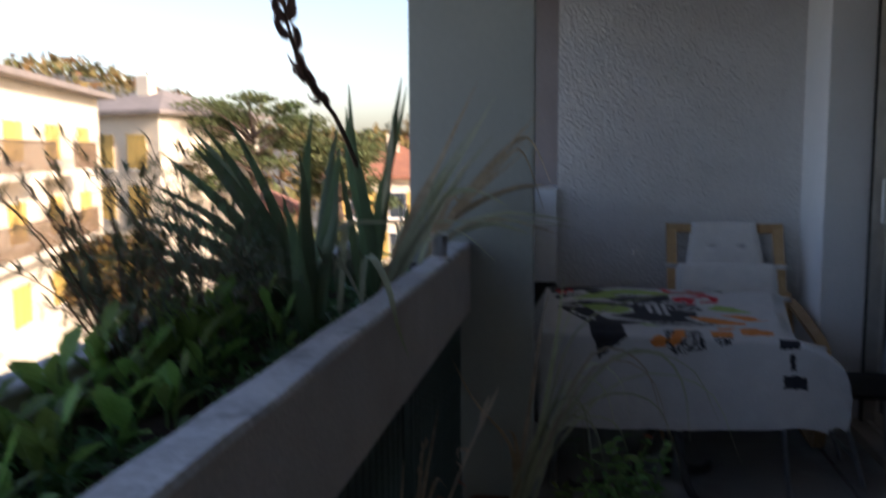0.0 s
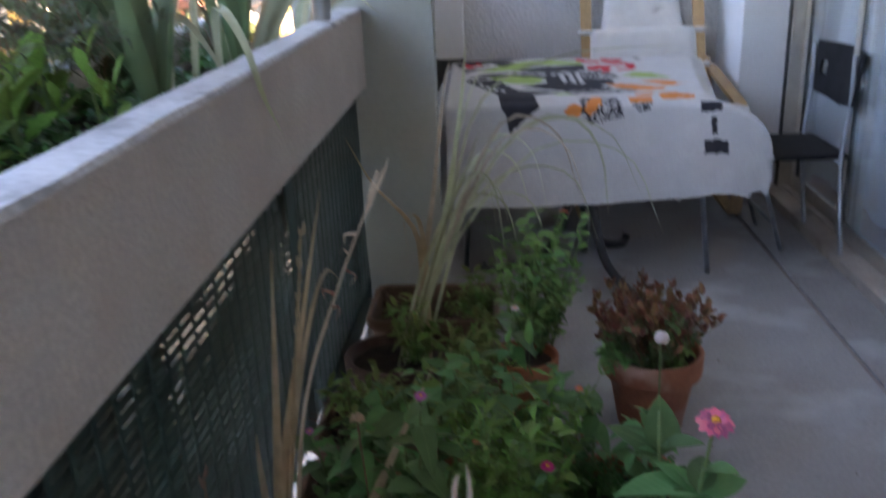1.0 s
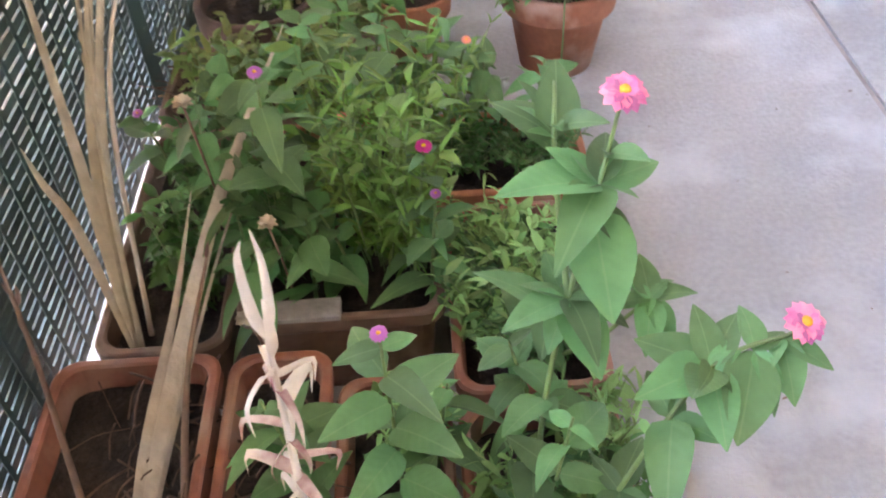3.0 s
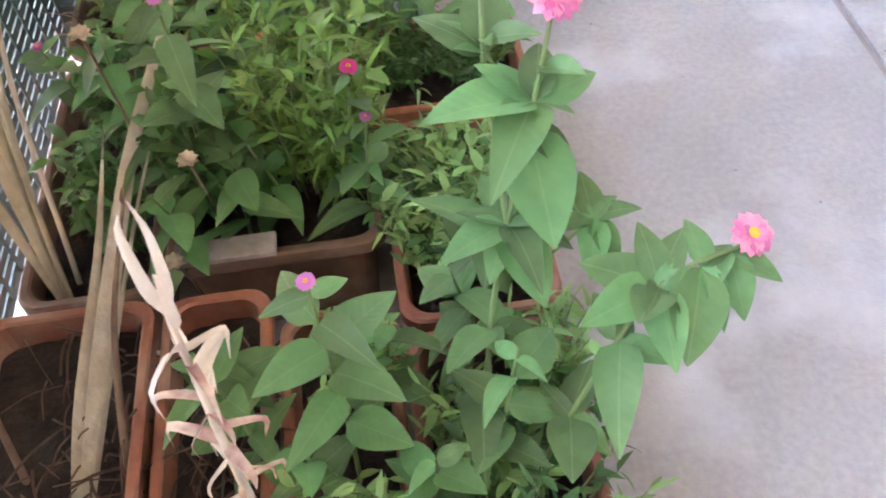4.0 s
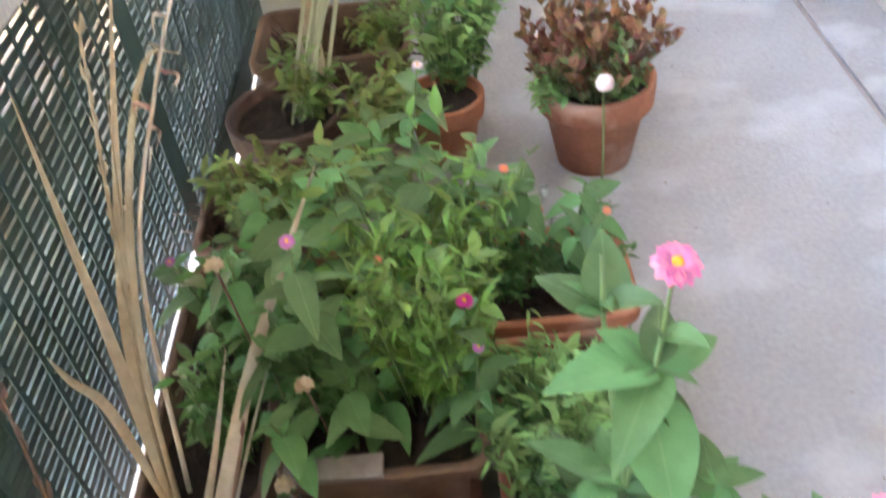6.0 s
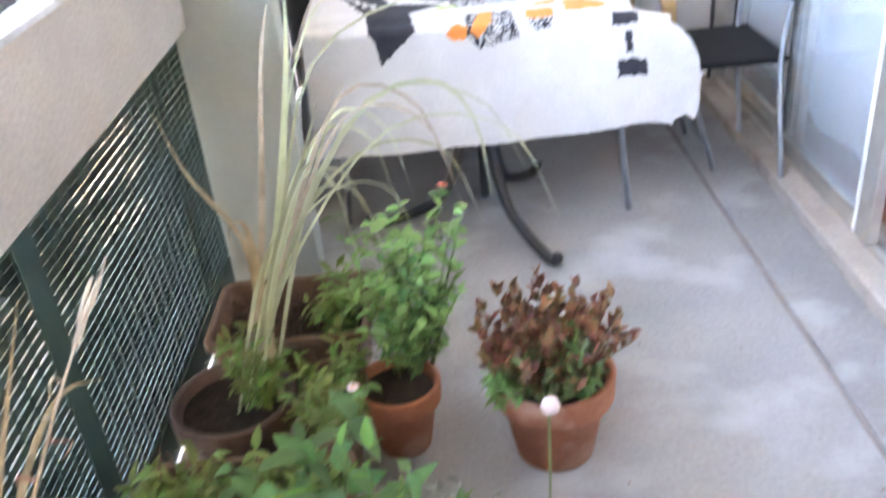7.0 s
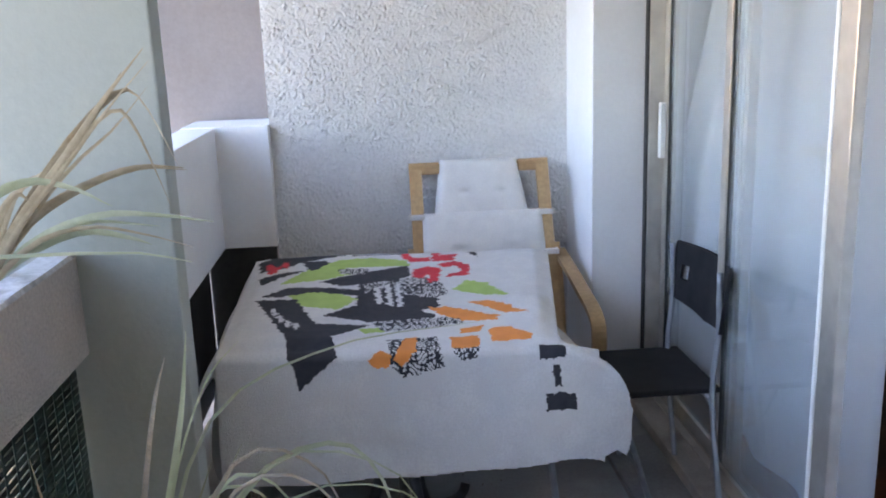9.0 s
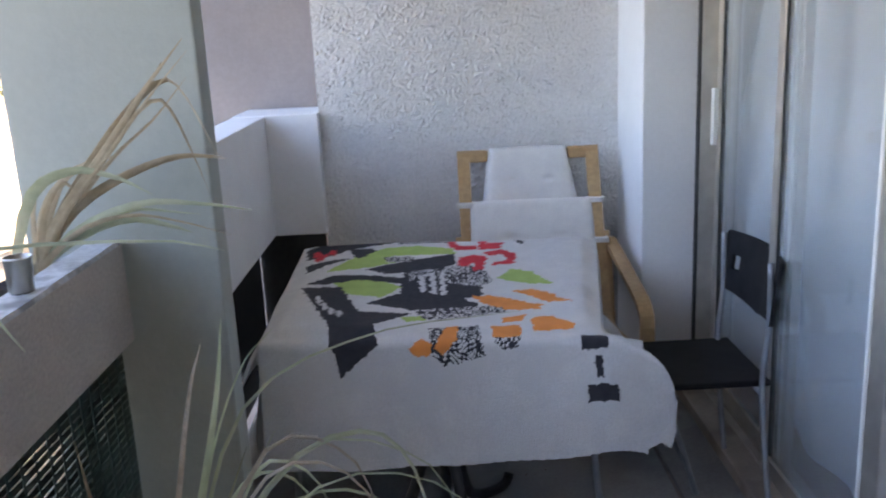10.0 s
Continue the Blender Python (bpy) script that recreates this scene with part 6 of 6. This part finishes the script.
def gladiolus(label, base, tips, w, mats, seed):
    """Broad sword leaves, each rising from the base in a gentle bow to its tip."""
    q = random.Random(seed)
    b = Vector(base)
    t = thing("gladiolus", label, "plant", Matrix.Translation(b))
    for k, tip in enumerate(tips):
        e = Vector(tip) - b
        f = Vector((q.uniform(-0.02, 0.02), q.uniform(-0.02, 0.02), 0))
        part("leaf", blade([f, f + e * 0.35 + Vector((0, 0, 0.05 * e.length)), e * 0.7 + Vector((q.uniform(-0.015, 0.015), 0, 0.04 * e.length)), e], w * q.uniform(0.8, 1.2), twist=q.uniform(-0.7, 0.7)), mats[k % len(mats)], t, smooth=True)
    return t
gladiolus("gladiolus with broad green sword leaves in the trough", (-0.20, 3.42, 1.07), [(-0.20, 3.447, 1.677), (-0.22, 3.40, 1.58), (-0.16, 3.56, 1.60), (-0.20, 3.69, 1.664), (-0.15, 3.48, 1.50), (-0.25, 3.36, 1.46)], 0.046, (M_BLADE,), 201)
gladiolus("tall gladiolus with forked sword leaves, partly dry", (-0.19, 3.97, 1.07), [(-0.20, 4.64, 1.82), (-0.20, 4.55, 1.845), (-0.20, 4.384, 1.708), (-0.20, 3.80, 1.764), (-0.22, 3.84, 1.70), (-0.16, 4.15, 1.62), (-0.14, 4.05, 1.55), (-0.25, 3.85, 1.58)], 0.040, (M_BLADE, M_BLADE, M_STRAWG), 203)
fan = thing("fan_plant", "broad dark sword-leaved plant fanning out over the street", "plant", pose(-0.330, 3.760, 1.070))
q = random.Random(105)
for k in range(13):
    u = k / 12 + q.uniform(-0.05, 0.05)
    e = Vector((-0.20 - 0.40 * u + q.uniform(-0.04, 0.04), -0.06 + q.uniform(-0.16, 0.12), 0.58 - 0.36 * u * u + q.uniform(-0.06, 0.03)))
    part("leaf", blade([Vector((0, 0, 0)), e * 0.35 + Vector((0.02, 0, 0.05)), e * 0.7 + Vector((0.01, 0, 0.045)), e], q.uniform(0.034, 0.056), twist=q.uniform(-0.8, 0.8)), M_BLADE, fan, smooth=True)
dry_stalk("withered_gladiolus", "tall withered gladiolus spike in the trough", [(-0.20, 3.98, 1.07), (-0.20, 3.985, 1.216), (-0.20, 3.955, 1.448), (-0.20, 3.70, 1.645), (-0.20, 3.487, 1.724), (-0.20, 3.357, 1.785), (-0.20, 3.262, 1.89), (-0.20, 3.23, 2.03)], 26, "dark", 0.0095, 111, 0.050)
dry_leaves("hanging_dry_leaves", "dry leaves drooping over the trough rim", (-0.140, 3.840, 1.080), [
    ([(-0.150, 3.700, 1.080), (-0.080, 3.500, 1.300), (-0.010, 3.420, 1.250), (0.012, 3.450, 1.130), (0.022, 3.540, 1.030)], 0.022, 0.3),
    ([(-0.200, 3.480, 1.080), (-0.200, 3.560, 1.290), (-0.200, 3.730, 1.372), (-0.110, 4.060, 1.348), (0.000, 4.300, 1.334), (0.325, 4.310, 1.331), (0.457, 4.300, 1.306)], 0.024, 0.2),
    ([(-0.190, 3.620, 1.080), (-0.200, 3.740, 1.350), (-0.190, 3.690, 1.330), (-0.180, 3.636, 1.240)], 0.026, 0.6),
    ([(-0.140, 3.790, 1.080), (-0.140, 3.540, 1.260), (-0.130, 3.390, 1.290), (-0.100, 3.310, 1.180)], 0.024, 0.9),
    ([(-0.120, 4.390, 1.080), (-0.050, 4.190, 1.260), (0.080, 4.040, 1.320), (0.212, 3.940, 1.240)], 0.020, 0.1),
    ([(-0.16, 4.62, 1.08), (-0.10, 4.68, 1.35), (0.0, 4.70, 1.42), (0.10, 4.72, 1.40), (0.190, 4.72, 1.352)], 0.030, 0.3),
], M_STRAWG)
gladiolus("pale green gladiolus leaning in over the rim", (-0.17, 3.98, 1.07), [(0.205, 4.00, 1.739), (0.150, 4.00, 1.785), (0.150, 3.98, 1.66), (0.10, 4.02, 1.60), (0.20, 3.99, 1.62), (0.05, 3.95, 1.56), (0.12, 3.92, 1.50)], 0.023, (M_STRAWG, M_STRAW, M_STRAWG, M_BLADE), 207)

def wiry(x, y, n, h, spread, label, seed):
    """A shrub of fine wiry twigs with needle leaves."""
    q = random.Random(seed)
    t = thing("wiry_shrub", label, "shrub", pose(x, y, 1.07))
    bm, lv = bmesh.new(), Leaves()
    for k in range(n):
        a = q.uniform(0, 6.28)
        d = Vector((math.cos(a), math.sin(a), 0)) * spread * q.uniform(0.3, 1.0)
        e = d + Vector((0, 0, h * q.uniform(0.35, 1.0)))
        p = curve([(0, 0, 0), e * 0.5 + Vector((0, 0, h * 0.12)), e], 9)
        tube(p, [0.0028 - 0.00025 * i for i in range(10)], 4, bm=bm)
        for i in range(2, 10):
            for s in range(5):
                lv.add(NARROW_LEAF[s % 2], aim(p[i], e.normalized() + Vector((q.gauss(0, 0.7), q.gauss(0, 0.7), q.gauss(0, 0.7))), 0), q.uniform(0.025, 0.055))
    part("twig_mass", bm, M_STEMDRY, t, smooth=True)["kind"] = "stuff"
    ob = link("foliage", lv.mesh("foliage"), M_WIRY, t)
    ob["kind"] = "stuff"
wiry(-0.44, 2.95, 44, 0.54, 0.32, "dark wiry shrub in the trough", 121)
wiry(-0.46, 3.35, 46, 0.56, 0.34, "dark wiry shrub in the trough", 122)
wiry(-0.46, 3.75, 34, 0.40, 0.28, "dark wiry shrub in the trough", 123)
wiry(-0.36, 4.35, 24, 0.24, 0.22, "low dark wiry shrub in the trough", 124)

# dry grass at the end of the trough, leaning past the fin
r = random.Random(131)
g = []
ends = [[(-0.047, 4.74, 1.311), (0.088, 4.74, 1.472), (0.187, 4.74, 1.596), (0.299, 4.74, 1.719)],
        [(-0.038, 4.76, 1.335), (0.1, 4.76, 1.51), (0.216, 4.76, 1.614), (0.266, 4.76, 1.608), (0.309, 4.76, 1.528), (0.352, 4.76, 1.422)],
        [(-0.052, 4.78, 1.295), (0.059, 4.78, 1.369), (0.179, 4.78, 1.42), (0.265, 4.78, 1.437), (0.355, 4.78, 1.429)],
        [(0.004, 4.74, 1.279), (0.151, 4.74, 1.329), (0.29, 4.74, 1.322), (0.421, 4.74, 1.299)],
        [(-0.038, 4.76, 1.24), (0.097, 4.76, 1.285), (0.207, 4.76, 1.265), (0.262, 4.76, 1.245)],
        [(-0.068, 4.78, 1.375), (0.011, 4.78, 1.428), (0.071, 4.78, 1.456)],
        [(-0.096, 4.74, 1.313), (-0.042, 4.74, 1.388), (-0.007, 4.74, 1.372)],
        [(-0.047, 4.76, 1.321), (0.065, 4.76, 1.464), (0.162, 4.76, 1.562), (0.237, 4.76, 1.666)]]
for k, e in enumerate(ends):
    g.append(([(-0.15, 4.72, 1.08), (-0.13, 4.73, 1.17), *e], 0.026 if k % 2 else 0.032, r.uniform(-0.6, 0.6)))
    o = Vector((r.uniform(-0.05, 0.04), r.uniform(-0.06, 0.05), r.uniform(-0.05, 0.05)))
    g.append(([(-0.15, 4.72, 1.08), (-0.13, 4.73, 1.16), *[Vector(p) + o * (i + 1) / 3 for i, p in enumerate(e)]], 0.016, r.uniform(-0.6, 0.6)))
dg = dry_leaves("dry_grass_clump", "clump of straw-coloured dry grass leaning past the fin", (-0.15, 4.72, 1.08), g, M_STRAW)
for i, o in enumerate(dg.children):
    if i in (6, 8, 9):
        o.data.materials[0] = M_STRAWG

cup = thing("tin_cup", "small dull tin cup standing on the trough rim", "cup", pose(-0.052, 4.49, 1.189))
part("cup", lathe([(0.026, 0.0), (0.028, 0.003), (0.030, 0.074), (0.032, 0.076), (0.032, 0.080), (0.029, 0.080), (0.027, 0.006)], 24), M_ALU, cup, smooth=True)

# crumbs and bits of dry leaf on the floor
r = random.Random(301)
lv = Leaves()
for k in range(46):
    lv.add(SMALL_LEAF[k % 2], aim((r.uniform(0.92, 1.92), r.uniform(2.3, 6.0), 0.0115 if k % 3 else 0.012), (r.gauss(0, 1), r.gauss(0, 1), 0.05), r.uniform(-0.2, 0.2)), r.uniform(0.006, 0.014))
tagged(link("floor_crumbs", lv.mesh("floor_crumbs"), M_STEMDRY), "tiny dark crumbs of dry leaf scattered on the floor", "litter", kind="stuff")
